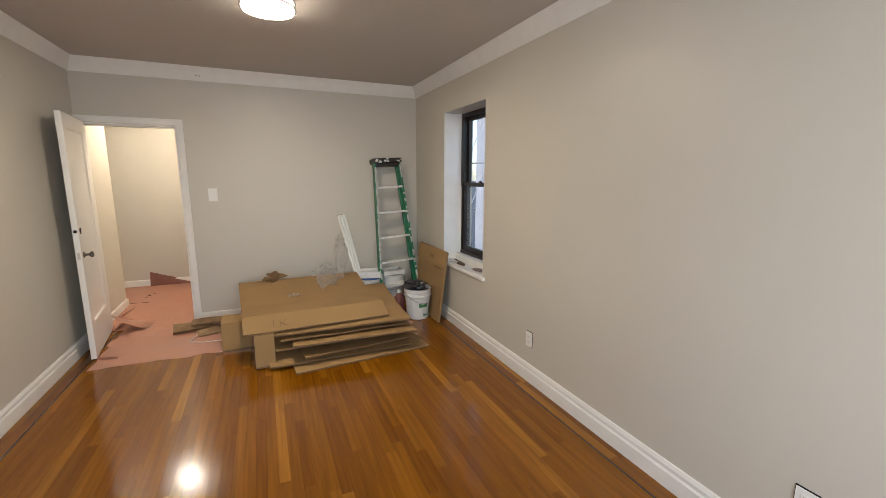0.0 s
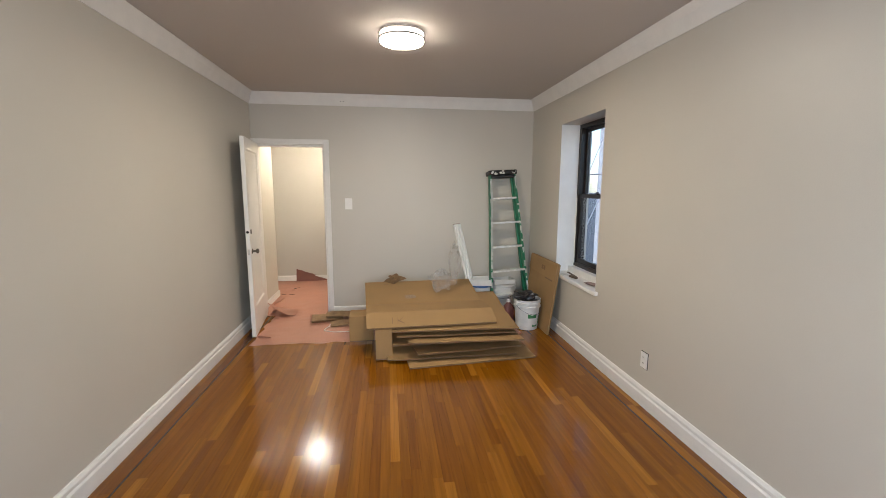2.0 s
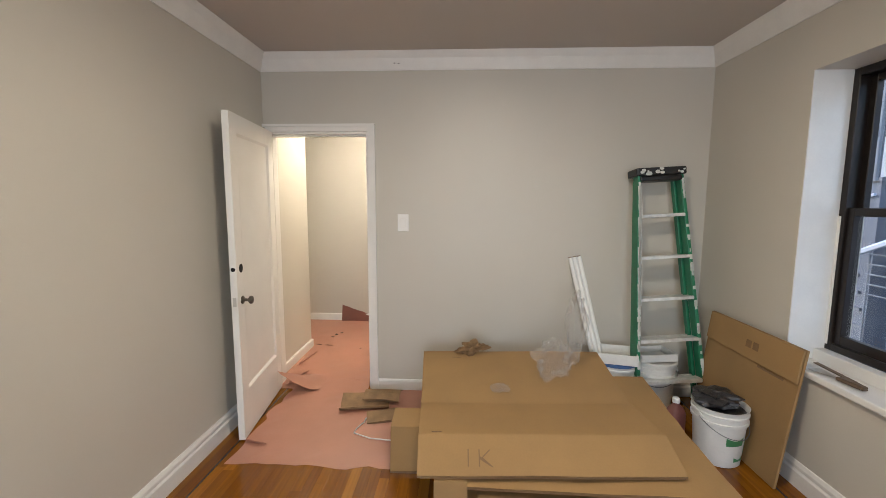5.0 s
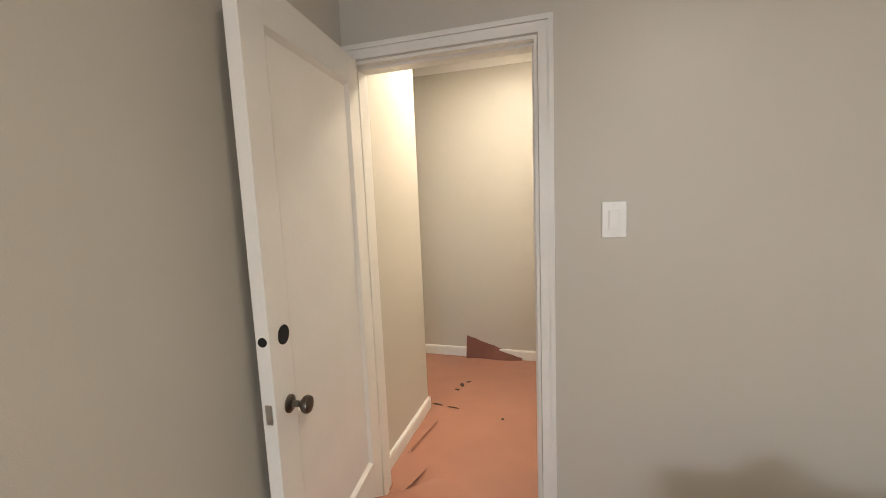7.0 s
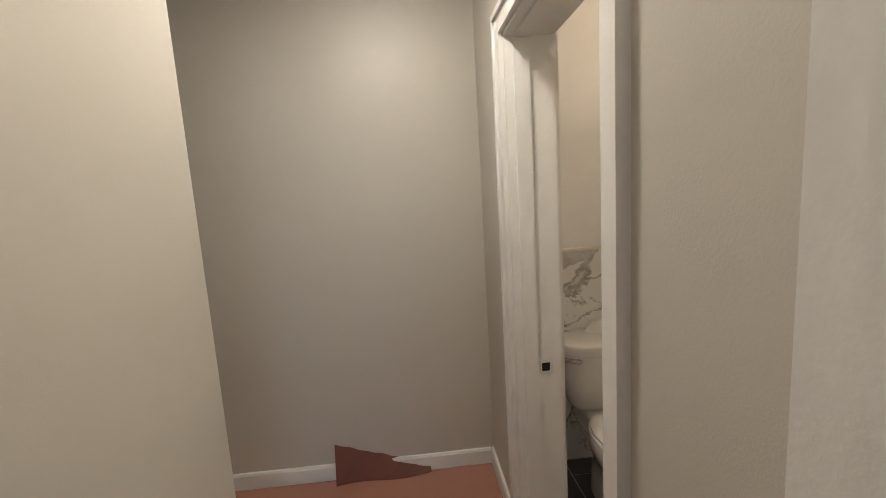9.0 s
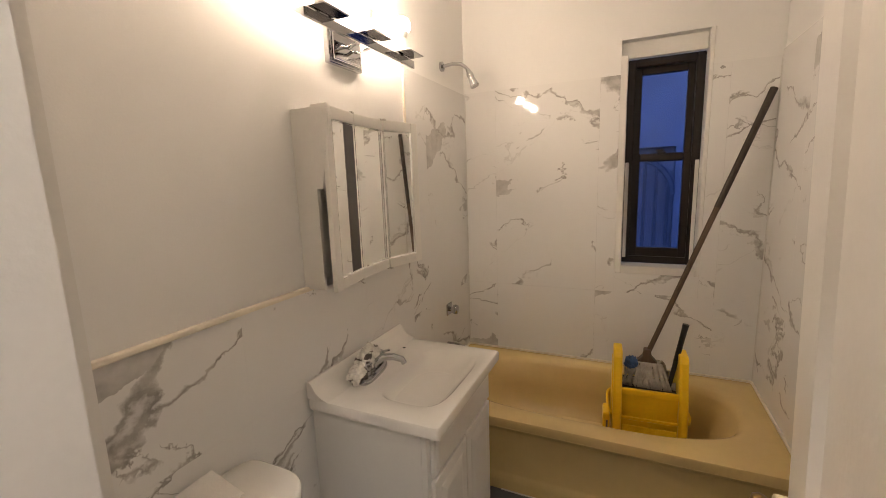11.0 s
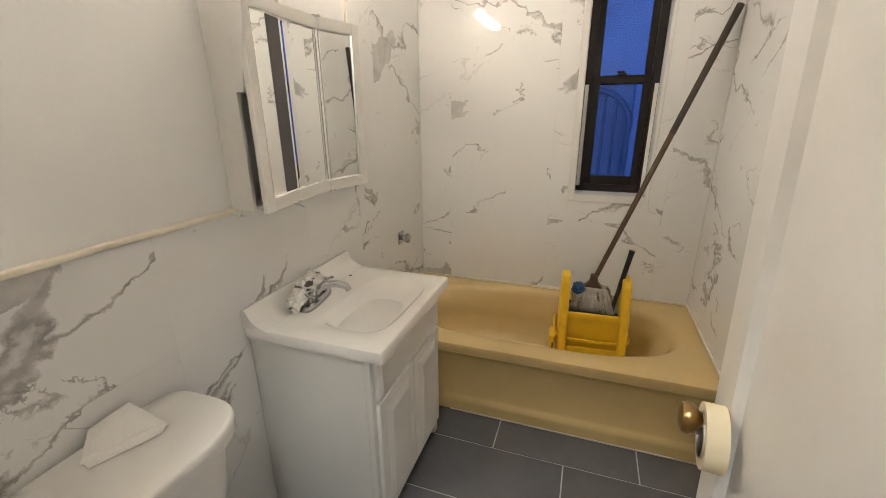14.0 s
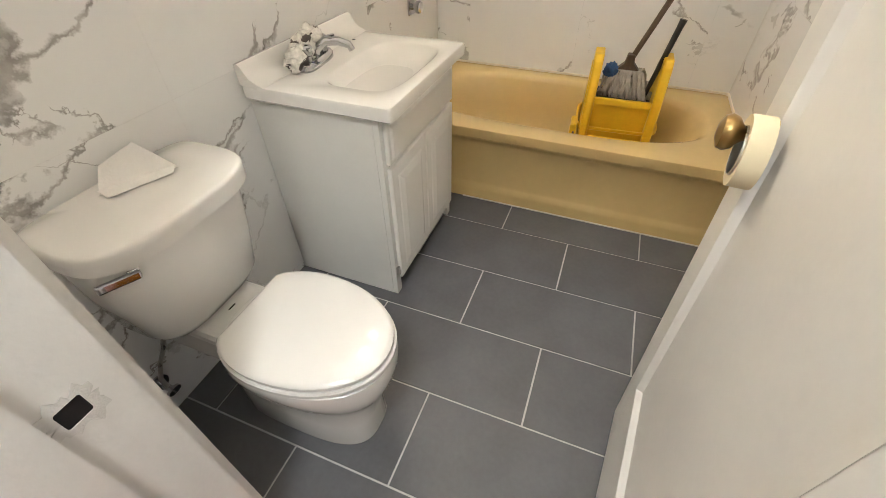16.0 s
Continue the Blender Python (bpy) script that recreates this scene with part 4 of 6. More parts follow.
part("hand_slot", boxes(((-0.0012, 0.10, 0.565), (0.0, 0.30, 0.578))), INK, lb)


# stepladder, folded and leaning in the corner
def stepladder(m):
    t = thing("stepladder", m, "green fibreglass stepladder with aluminium steps and dried paint drips", "ladder")
    H, wb, wt = 1.76, 0.25, 0.150
    xs = lambda z: wb + (wt - wb) * z / H
    for s in (-1, 1):
        bm = bmesh.new()
        a, b = (s * wb, 0, 0.0), (s * wt, 0, H - 0.02)
        bar(bm, a, b, 0.026, 0.070, (0, 1, 0))
        part("front_rail", finish(bm, 0.004), GREEN, t)
        bm = bmesh.new()
        bar(bm, (s * (wb - 0.012), 0.085, 0.01), (s * (wt - 0.012), 0.055, H - 0.06), 0.024, 0.040, (0, 1, 0))
        part("rear_rail", finish(bm, 0.004), GREEN, t)
        part("foot", boxes(((s * wb - 0.022, -0.042, 0), (s * wb + 0.022, 0.042, 0.03)), bevel=0.006), BLACKP, t)
    for k in range(5):
        z = 0.27 + 0.295 * k
        w = xs(z) - 0.012
        part("step", boxes(((-w, -0.045, z - 0.022), (w, -0.040, z)), ((-w, -0.0395, z - 0.004), (w, 0.035, z + 0.0005)), bevel=0.0015, seg=1), ALU, t)
        w = xs(z) - 0.024
        part("rear_rung", boxes(((-w, 0.065, z - 0.02), (w, 0.085, z)), bevel=0.003, seg=1), ALU, t)
    part("top_cap", boxes(((-0.178, -0.055, H - 0.035), (0.178, 0.095, H + 0.02)), ((-0.15, -0.045, H - 0.075), (0.15, 0.05, H - 0.036)), bevel=0.010), BLACKP, t, "black plastic top cap with paint stains")
    blot = random.Random(8)
    for k in range(22):
        x, r = blot.uniform(-0.16, 0.16), blot.uniform(0.006, 0.020)
        on_top = k % 2
        p = (x, blot.uniform(-0.045, 0.07), H + 0.0202) if on_top else (x, -0.0552, blot.uniform(H - 0.028, H + 0.014))
        bm = bmesh.new()
        loft(bm, [[(px * (1 + 0.5 * noise.noise(Vector((px * 60, py * 60, k)))), py * 0.7, z) for px, py, _ in oval(0, 0, 0, r * q, r * q, 2, 12)] for z, q in ((0, 1.0), (0.0016, 0.8))])
        st_ = part("paint_stain", bm, SPLASH, t, "pale dried paint")
        st_.matrix_basis = pose(*p) if on_top else pose(*p, 90)
    for s in (-1, 1):
        bm = bmesh.new()
        bar(bm, (s * (xs(0.24) - 0.01), -0.03, 0.25), (s * 0.10, -0.03, 0.09) if s < 0 else (s * 0.12, -0.03, 0.25), 0.014, 0.020, (0, 1, 0))
        part("step_brace", bm, ALU, t)
    rnd = random.Random(5)
    for k in range(84):
        z = rnd.uniform(0.08, 1.7)
        s = -1 if rnd.random() < 0.74 else 1
        x = s * xs(z)
        h = rnd.uniform(0.02, 0.24 if s < 0 and z > 0.9 else 0.06)
        w = rnd.uniform(0.004, 0.013)
        part("paint_drip", boxes(((x - w + 0.001, -0.0378, z - h), (x + w, -0.0352, z)), bevel=0.001, seg=1), SPLASH, t)
    return t


stepladder(pose(3.045, -0.335, 0.002, -6.3, -3.1, 4))


def pail(name, m, h, r0, r1, label, fill=None, lid=None, ears=True, printed=False):
    t = thing(name, m, label, "bucket", "paint buckets")
    w = 0.003
    prof = [(r0 - 0.004, 0.0), (r0, 0.004), (r1 - (r1 - r0) * 0.25, h * 0.74), (r1 + 0.004, h * 0.75), (r1 + 0.004, h * 0.79), (r1 - 0.002, h * 0.80), (r1 - 0.002, h * 0.87), (r1 + 0.004, h * 0.88), (r1 + 0.004, h * 0.91),
            (r1, h * 0.92), (r1 + 0.001, h - 0.006), (r1 + 0.005, h), (r1 - 0.002, h), (r1 - w - 0.003, h - 0.01), (r0 - w, 0.012), (0.002, 0.010)]
    part("shell", finish(lathe(prof, 40), smooth=True), PAIL, t)
    for s in (-1, 1):
        e = part("handle_ear", finish(lathe([(0.017, 0), (0.017, 0.008), (0.010, 0.011), (0.001, 0.011)], 14), smooth=True), PAIL, t)
        e.matrix_basis = pose(s * (r1 + 0.001), 0, h * 0.84, 0, 90 * s)
    part("bail", tube([(math.cos(a) * (r1 + 0.012), -math.sin(a) * (r1 + 0.012) * 0.95, h * 0.84 - math.sin(a) * 0.10) for a in [math.pi * i / 18 for i in range(19)]], 0.0022, 6), GALV, t, "wire handle hanging down")
    if printed:
        bm = bmesh.new()
        rr = lambda z: r0 + (r1 - r0) * z / h + 0.0016
        for a0, a1, z0, z1 in ((-2.15, -1.35, 0.14, 0.19), (-1.1, -0.75, 0.06, 0.17), (-1.75, -1.2, 0.04, 0.07)):
            n = 12
            lo = [bm.verts.new((rr(z0) * math.cos(a0 + (a1 - a0) * i / n), rr(z0) * math.sin(a0 + (a1 - a0) * i / n), z0)) for i in range(n + 1)]
            hi = [bm.verts.new((rr(z1) * math.cos(a0 + (a1 - a0) * i / n), rr(z1) * math.sin(a0 + (a1 - a0) * i / n), z1 - 0.015 * math.sin(3.14 * i / n))) for i in range(n + 1)]
            for i in range(n):
                bm.faces.new((lo[i], lo[i + 1], hi[i + 1], hi[i]))
        part("printed_label", bm, LABELG, t, "green printed shapes on the side")
    if fill:
        part("liner", finish(lathe([(r1 - 0.012, h - 0.03), (r1 * 0.6, h - 0.02), (0.002, h - 0.025)], 24, False), smooth=True), fill, t, "dark rags filling the bucket")
    if lid:
        part("lid", finish(lathe([(r1 + 0.007, h - 0.012), (r1 + 0.008, h + 0.004), (r1 - 0.004, h + 0.009), (r1 - 0.012, h + 0.003), (0.002, h + 0.003)], 40, False), smooth=True), lid, t, "flat snap lid")
    return t


pail("bucket", pose(3.085, -0.80, 0.002, 0, 0, 20), 0.34, 0.120, 0.145, "white plastic bucket with green print, stuffed with dark rags", DARKRAG, printed=True)
crumple("rag", pose(3.06, -0.80, 0.318, 0, 0, 20), (0.12, 0.11, 0.045), DARKRAG, "dark stained rag heaped in a bucket", "rag", 2.2, 0.5)
crumple("rag", pose(3.15, -0.77, 0.325, 0, 0, 60), (0.05, 0.035, 0.025), PLASTICW, "small white rag on top of a bucket", "rag", 9.2, 0.5)
pail("bucket", pose(2.99, -0.165, 0.002, 0, 0, -20), 0.36, 0.122, 0.146, "white plastic bucket with a closed lid", lid=PAIL)
pail("bucket", pose(2.68, -0.22, 0.002, 0, 0, 40), 0.37, 0.120, 0.142, "white plastic bucket with a dark blue lid", lid=BLUECLOTH)
tr = thing("paint_tray", pose(2.97, -0.16, 0.372, 0, 0, 8), "white plastic tray lying on a bucket lid", "tray")
part("tray_body", boxes(((-0.14, -0.10, 0), (0.14, 0.10, 0.006)), ((-0.14, -0.10, 0.006), (-0.132, 0.10, 0.055)), ((0.132, -0.10, 0.006), (0.14, 0.10, 0.055)), ((-0.132, -0.10, 0.006), (0.132, -0.092, 0.055)), ((-0.132, 0.092, 0.006), (0.132, 0.10, 0.055)), bevel=0.002, seg=1), PAIL, tr)
bw = thing("paint_tray", pose(2.66, -0.24, 0.382, 0, 0, -14), "white plastic tray lying on a bucket lid", "tray")
part("tray_body", boxes(((-0.15, -0.11, 0), (0.15, 0.11, 0.006)), ((-0.15, -0.11, 0.006), (-0.142, 0.11, 0.075)), ((0.142, -0.11, 0.006), (0.15, 0.11, 0.075)), ((-0.142, -0.11, 0.006), (0.142, -0.102, 0.075)), ((-0.142, 0.102, 0.006), (0.142, 0.11, 0.075)), bevel=0.002, seg=1), PAIL, bw)
jg = thing("plastic_jug", pose(2.925, -0.62, 0.002, 0, 0, 30), "dusty dark red plastic jug with a white cap", "jug")
bm = bmesh.new()
loft(bm, [oval(0, 0, z, a, b, 3.5, 28) for z, a, b in ((0, 0.058, 0.042), (0.006, 0.064, 0.048), (0.17, 0.064, 0.048), (0.21, 0.048, 0.036), (0.235, 0.020, 0.020), (0.25, 0.019, 0.019))])
part("body", finish(bm, smooth=True), REDBOTTLE, jg)
part("cap", finish(lathe([(0.022, 0.248), (0.022, 0.275), (0.018, 0.279), (0.001, 0.279)], 20), smooth=True), PLASTICW, jg)

for k in range(3):
    tb = thing("white_tube", pose(0, 0, 0), "slim white plastic strip leaning against the wall", "strip", "leaning strips")
    x0, x1 = 2.600 + 0.034 * k, 2.375 + 0.032 * k
    part("tube", finish(tube([(x0, -0.275 + 0.01 * k, 0.012), (x1, -0.024, 1.10 + 0.006 * k)], 0.0165, 14), smooth=True), PLASTICW, tb)
    part("end_cap", tube([(x1, -0.024, 1.10 + 0.006 * k), (x1 - 0.001, -0.0228, 1.106 + 0.006 * k)], 0.013, 10), INK, tb)


def switch_plate(x, z):
    t = thing("light_switch", pose(x, -0.0005, z), "white rocker light switch on the wall", "light switch")
    part("plate", boxes(((-0.043, -0.006, -0.067), (0.043, 0, 0.067)), bevel=0.003), PLASTICW, t)
    part("rocker_frame", boxes(((-0.020, -0.0075, -0.036), (0.020, -0.006, 0.036)), bevel=0.0006, seg=1), TRIM, t)
    bm = boxes(((-0.0165, -0.0095, -0.0325), (0.0165, -0.0075, 0.0325)), bevel=0.001, seg=1)
    for v in bm.verts:
        if v.co.y < -0.009:
            v.co.y -= 0.0008 * (v.co.z / 0.0325)
    part("rocker", bm, PLASTICW, t)
    for z in (-0.053, 0.053):
        s = part("screw", finish(lathe([(0.0032, 0), (0.0028, 0.001), (0.0005, 0.0012)], 12)), PLASTICW, t)
        s.matrix_basis = pose(0, -0.006, z, 90)
    return t


switch_plate(1.083, 1.361)


def outlet(y, z):
    t = thing("wall_outlet", pose(LW - 0.0005, y, z), "white duplex outlet low on the wall with dark edges", "outlet", "wall outlets")
    part("wall_box", boxes(((-0.002, -0.040, -0.062), (0, 0.040, 0.062))), HOLE, t, "dark gap round the plate")
    part("plate", boxes(((-0.009, -0.036, -0.057), (-0.002, 0.036, 0.057)), bevel=0.002), PLASTICW, t)
    for zz in (-0.022, 0.022):
        r = part("receptacle", boxes(((-0.0115, -0.017, zz - 0.015), (-0.009, 0.017, zz + 0.015)), bevel=0.002), TRIM, t)
        for yy, h in ((-0.006, 0.009), (0.006, 0.007)):
            part("slot", boxes(((-0.0121, yy - 0.0012, zz - 0.002), (-0.0114, yy + 0.0012, zz - 0.002 + h))), HOLE, r)
    return t


outlet(-2.53, 0.335)
outlet(-4.31, 0.345)

# tools left on the window sill
kn = thing("putty_knife", pose(LW + 0.045, -1.30, WIN[2] + 0.038, 0, 0, 97), "putty knife with a wooden handle on the window sill", "tool")
bm = bmesh.new()
loft(bm, [[(x, y, z) for y, z in ((-w, 0), (w, 0), (w, h), (-w, h))] for x, w, h in ((0, 0.014, 0.018), (0.05, 0.017, 0.022), (0.12, 0.012, 0.018), (0.13, 0.010, 0.014))])
part("handle", finish(bm, 0.003), HANDLEWOOD, kn)
bm = bmesh.new()
loft(bm, [[(x, y, z) for y, z in ((-w, 0.006), (w, 0.006), (w, 0.008), (-w, 0.008))] for x, w in ((0.12, 0.010), (0.16, 0.014), (0.22, 0.032), (0.25, 0.033))])
part("blade", bm, DULLCHROME, kn)
rb = thing("paint_rag", pose(LW + 0.07, -1.58, WIN[2] + 0.036, 0, 0, 20), "grey paint-stained scraper and rag on the window sill", "rag")
bm = bmesh.new()
bmesh.ops.create_icosphere(bm, subdivisions=3, radius=1)
for v in bm.verts:
    v.co = Vector((v.co.x * 0.035, v.co.y * 0.09, v.co.z * 0.012 + 0.013)) * (1 + 0.3 * noise.noise(v.co * 2))
part("cloth", bm, RAG, rb)
bl = thing("wooden_stick", pose(LW + 0.10, -1.05, WIN[2] + 0.036, 0, 0, 85), "narrow stained wooden stirring stick on the window sill", "stick")
part("stick", boxes(((-0.15, -0.012, 0), (0.10, 0.012, 0.005)), bevel=0.001, seg=1), HANDLEWOOD, bl)


# ---- pink rosin paper over the hall floor and into the room ----
def paper(name, x0, x1, y0, y1, z, label, jag=(0, 0, 0, 0), step=0.06):
    """A thin paper sheet; jag: how ragged its west, east, south and north edges are."""
    ob = thing(name, pose(0, 0, 0), label, "floor paper", "pink floor paper")
    bm = bmesh.new()
    nx, ny = max(2, int((x1 - x0) / step)), max(2, int((y1 - y0) / step))
    g = []
    for j in range(ny + 1):
        row = []
        for i in range(nx + 1):
            x, y = x0 + (x1 - x0) * i / nx, y0 + (y1 - y0) * j / ny
            n1, n2 = noise.noise(Vector((x * 5, y * 5, 1.5))), noise.noise(Vector((x * 14, y * 14, 4.5)))
            r = n1 * 0.7 + n2 * 0.5
            x += (jag[0] * r if i == 0 else 0) + (jag[1] * r if i == nx else 0)
            y += (jag[2] * r if j == 0 else 0) + (jag[3] * r if j == ny else 0)
            row.append(bm.verts.new((x, y, z + 0.002 * (n2 + 0.6))))
        g.append(row)
    for j in range(ny):
        for i in range(nx):
            bm.faces.new((g[j][i], g[j][i + 1], g[j + 1][i + 1], g[j + 1][i]))
    ret = bmesh.ops.extrude_face_region(bm, geom=bm.faces[:])
    for v in [e for e in ret["geom"] if isinstance(e, bmesh.types.BMVert)]:
        v.co.z -= 0.0008
    part("sheet", finish(bm), ROSIN, ob)
    return ob


PP = "pink rosin paper laid over the floor, torn at its edges"
paper("floor_paper", 0.165, 2.95, -1.02, -0.02, 0.0012, PP, (0.05, 0.03, 0.035, 0))
paper("floor_paper", 0.045, 0.785, -0.04, 0.17, 0.0018, PP)
paper("floor_paper", -1.5, HX - 0.004, 0.155, HY1 - 0.02, 0.0024, PP, (0, 0, 0, 0.02), 0.09)


def curl(name, m, length, r, turn, label, taper=0.3):
    """A torn strip of paper that rolls up from the floor."""
    ob = thing(name, m, label, "paper scrap", "curled paper")
    bm = bmesh.new()
    rows = []
    for i in range(11):
        u = i / 10
        k = 1 - taper * u + 0.12 * noise.noise(Vector((u * 4, r * 50, 0)))
        rows.append([(length * u, -r * k * math.sin(a) * 1.3, r * k * (1 - math.cos(a))) for a in [turn * j / 10 for j in range(11)]])
    vs = [[bm.verts.new(p) for p in row] for row in rows]
    for a, b in zip(vs, vs[1:]):
        for j in range(10):
            bm.faces.new((a[j], a[j + 1], b[j + 1], b[j]))
    ret = bmesh.ops.extrude_face_region(bm, geom=bm.faces[:])
    for v in [e for e in ret["geom"] if isinstance(e, bmesh.types.BMVert)]:
        v.co += Vector((0, 0.0006, 0.0010))
    for v in bm.verts:
        v.co.z += 0.001
    part("strip", finish(bm, smooth=True), ROSIN, ob)
    return ob


CP = "torn pink rosin paper curling up from the floor"
lift = thing("paper_curl", pose(0, 0, 0.006), CP, "paper scrap", "curled paper")
bm = bmesh.new()
g = []
for j in range(13):
    y = -0.215 + 0.46 * j / 12
    h = 0.215 * (1 - j / 12) ** 1.2
    w = 0.215 - 0.05 * j / 12
    g.append([bm.verts.new((0.395 - w * u - 0.05 * u * (1 - j / 12), y + 0.16 * (1 - u) * (1 - j / 12) + 0.012 * noise.noise(Vector((u * 7, j, 0))), 0.001 + h * u ** 1.6 + 0.006 * noise.noise(Vector((u * 5, j * 0.4, 3))) * u)) for u in [i / 12 for i in range(13)]])
for j in range(12):
    for i in range(12):
        bm.faces.new((g[j][i], g[j][i + 1], g[j + 1][i + 1], g[j + 1][i]))
ret = bmesh.ops.extrude_face_region(bm, geom=bm.faces[:])
for v in [e for e in ret["geom"] if isinstance(e, bmesh.types.BMVert)]:
    v.co.z += 0.0010
part("strip", finish(bm, smooth=True), ROSIN, lift)
curl("paper_curl", pose(0.07, 0.02, 0.007, 0, 0, 70), 0.30, 0.05, 1.6, CP, 0.9)
curl("paper_curl", pose(0.20, -0.79, 0.006, 0, 0, -12), 0.13, 0.022, 1.8, CP, 0.7)
curl("paper_curl", pose(0.02, 0.42, 0.006, 0, 0, 80), 0.36, 0.020, 2.0, CP, 0.7)
fl = thing("paper_flap", pose(0.02, HY1 - 0.075, 0.006, 0, 0, 3), "torn pink paper folded upright against the hall wall", "paper scrap")
bm = bmesh.new()
rows = []
for i in range(13):
    u = i / 12
    h = 0.168 * (1 - u) ** 1.1 + 0.030 + 0.010 * noise.noise(Vector((u * 9, 2, 0)))
    rows.append([(0.50 * u, 0.058 * s + 0.012 * math.sin(u * 7) * (1 - s), h * s) for s in (0, 0.2, 0.5, 0.8, 1)])
vs = [[bm.verts.new(p) for p in row] for row in rows]
for a, b in zip(vs, vs[1:]):
    for j in range(4):
        bm.faces.new((a[j], b[j], b[j + 1], a[j + 1]))
ret = bmesh.ops.extrude_face_region(bm, geom=bm.faces[:])
for v in [e for e in ret["geom"] if isinstance(e, bmesh.types.BMVert)]:
    v.co.y += 0.0012
part("flap", finish(bm), ROSINSHADE, fl)
for x, y, a, b, r in ((0.117, 1.335, 0.016, 0.030, 20), (0.10, 1.25, 0.020, 0.010, -10), (0.155, 1.40, 0.022, 0.008, 40), (0.14, 0.98, 0.045, 0.006, -4), (0.50, 0.90, 0.008, 0.010, 0), (0.02, 1.00, 0.04, 0.008, -8)):
    tr_ = thing("paper_tear", pose(x, y, 0.0085, 0, 0, r), "small dark tear in the pink floor paper", "tear", "tears in the paper")
    bm = bmesh.new()
    loft(bm, [[(px + 0.004 * noise.noise(Vector((px * 90, py * 90, 0))), py + 0.004 * noise.noise(Vector((py * 90, px * 90, 3))), z) for px, py, _ in oval(0, 0, 0, a, b, 2, 14)] for z in (-0.002, 0.0)])
    part("edge", bm, SUB, tr_)

for x_, z_ in ((1.03, 2.548), (1.06, 2.545)):
    nl = thing("nail_hole", pose(x_, -0.0255, z_, 62), "small dark nail hole in the crown moulding", "nail hole", "nail holes")
    part("hole", lathe([(0.007, 0.0), (0.006, 0.0015), (0.001, 0.0015)], 10), HOLE, nl)


# ---- bathroom ----
TX0, TX1, TY0, TY1, RIM = 2.620, BX1 - 0.011, BY0 + 0.011, BY1 - 0.011, 0.382


def bathtub():
    t = thing("bathtub", pose(0, 0, 0), "almond yellow enamelled bathtub built between the tiled walls", "bathtub")
    cx, cy, a, b = (TX0 + TX1) / 2, (TY0 + TY1) / 2, (TX1 - TX0) / 2, (TY1 - TY0) / 2
    n = 72
    bm = bmesh.new()
    outer = lambda z, k=0.0: oval(cx, cy, z, a - k, b - k, 60, n)
    loops = [outer(RIM - 0.045), outer(RIM - 0.014), outer(RIM - 0.004, 0.004), outer(RIM, 0.012)]
    inner = ((RIM + 0.001, 0.318, 0.700, 3.4), (RIM - 0.006, 0.306, 0.688, 3.2), (RIM - 0.030, 0.294, 0.672, 3.0), (0.22, 0.275, 0.635, 2.9), (0.12, 0.255, 0.590, 2.8), (0.075, 0.215, 0.530, 2.7), (0.062, 0.12, 0.42, 2.5), (0.060, 0.02, 0.08, 2.2))
    for z, ia, ib, p in inner:
        lp = []
        for x, y, zz in oval(cx + 0.012, cy - 0.005, z, ia, ib, p, n):
            if y < cy:  # the foot end slopes and is rounder
                f = (cy - y) / ib
                x = cx + 0.012 + (x - cx - 0.012) * (1 - 0.16 * f ** 3)
                y = y + 0.10 * f ** 2 * max(0, (RIM - z)) / RIM
            lp.append((x, y, zz))
        loops.append(lp)
    loft(bm, loops, False, True)
    part("basin", finish(bm, smooth=True), ENAMEL, t)
    prof = [(TX0, RIM - 0.046), (TX0 + 0.004, RIM - 0.058), (TX0 + 0.018, RIM - 0.068), (TX0 + 0.022, 0.30), (TX0 + 0.022, 0.090), (TX0 + 0.016, 0.078), (TX0 + 0.004, 0.064), (TX0 + 0.002, 0.050), (TX0 + 0.002, 0.001),
            (TX0 + 0.05, 0.001), (TX0 + 0.05, RIM - 0.046)]
    bm = bmesh.new()
    loft(bm, [[(x, y, z) for x, z in prof] for y in (TY0, TY1)])
    part("apron", finish(bm, smooth=True), ENAMEL, t, "moulded front panel with a skirting ledge")
    part("drain", finish(lathe([(0.028, 0.0), (0.026, 0.004), (0.012, 0.003), (0.001, 0.002)], 20, at=(cx + 0.012, TY1 - 0.42, 0.063)), smooth=True), CHROME, t)
    o = part("overflow_plate", finish(lathe([(0.034, 0), (0.033, 0.005), (0.020, 0.009), (0.001, 0.010)], 24), smooth=True), CHROME, t)
    o.matrix_basis = pose(cx + 0.012, TY1 - 0.150, 0.27, 80)
    return t


bathtub()
structure("tub_caulk", boxes(((TX0 - 0.003, TY0, 0.0005), (TX0 + 0.0015, 1.425, 0.006)), ((BX1 - 0.017, BY0 + 0.009, RIM - 0.006), (BX1 - 0.008, BY1 - 0.009, RIM + 0.007)),
                              ((2.66, BY1 - 0.017, RIM - 0.006), (BX1 - 0.017, BY1 - 0.008, RIM + 0.007)), ((2.66, BY0 + 0.008, RIM - 0.006), (BX1 - 0.017, BY0 + 0.017, RIM + 0.007))), CREAM, "cream caulk line round the tub", "caulk")

VX0, VX1, VY0 = 1.866, 2.487, 1.387


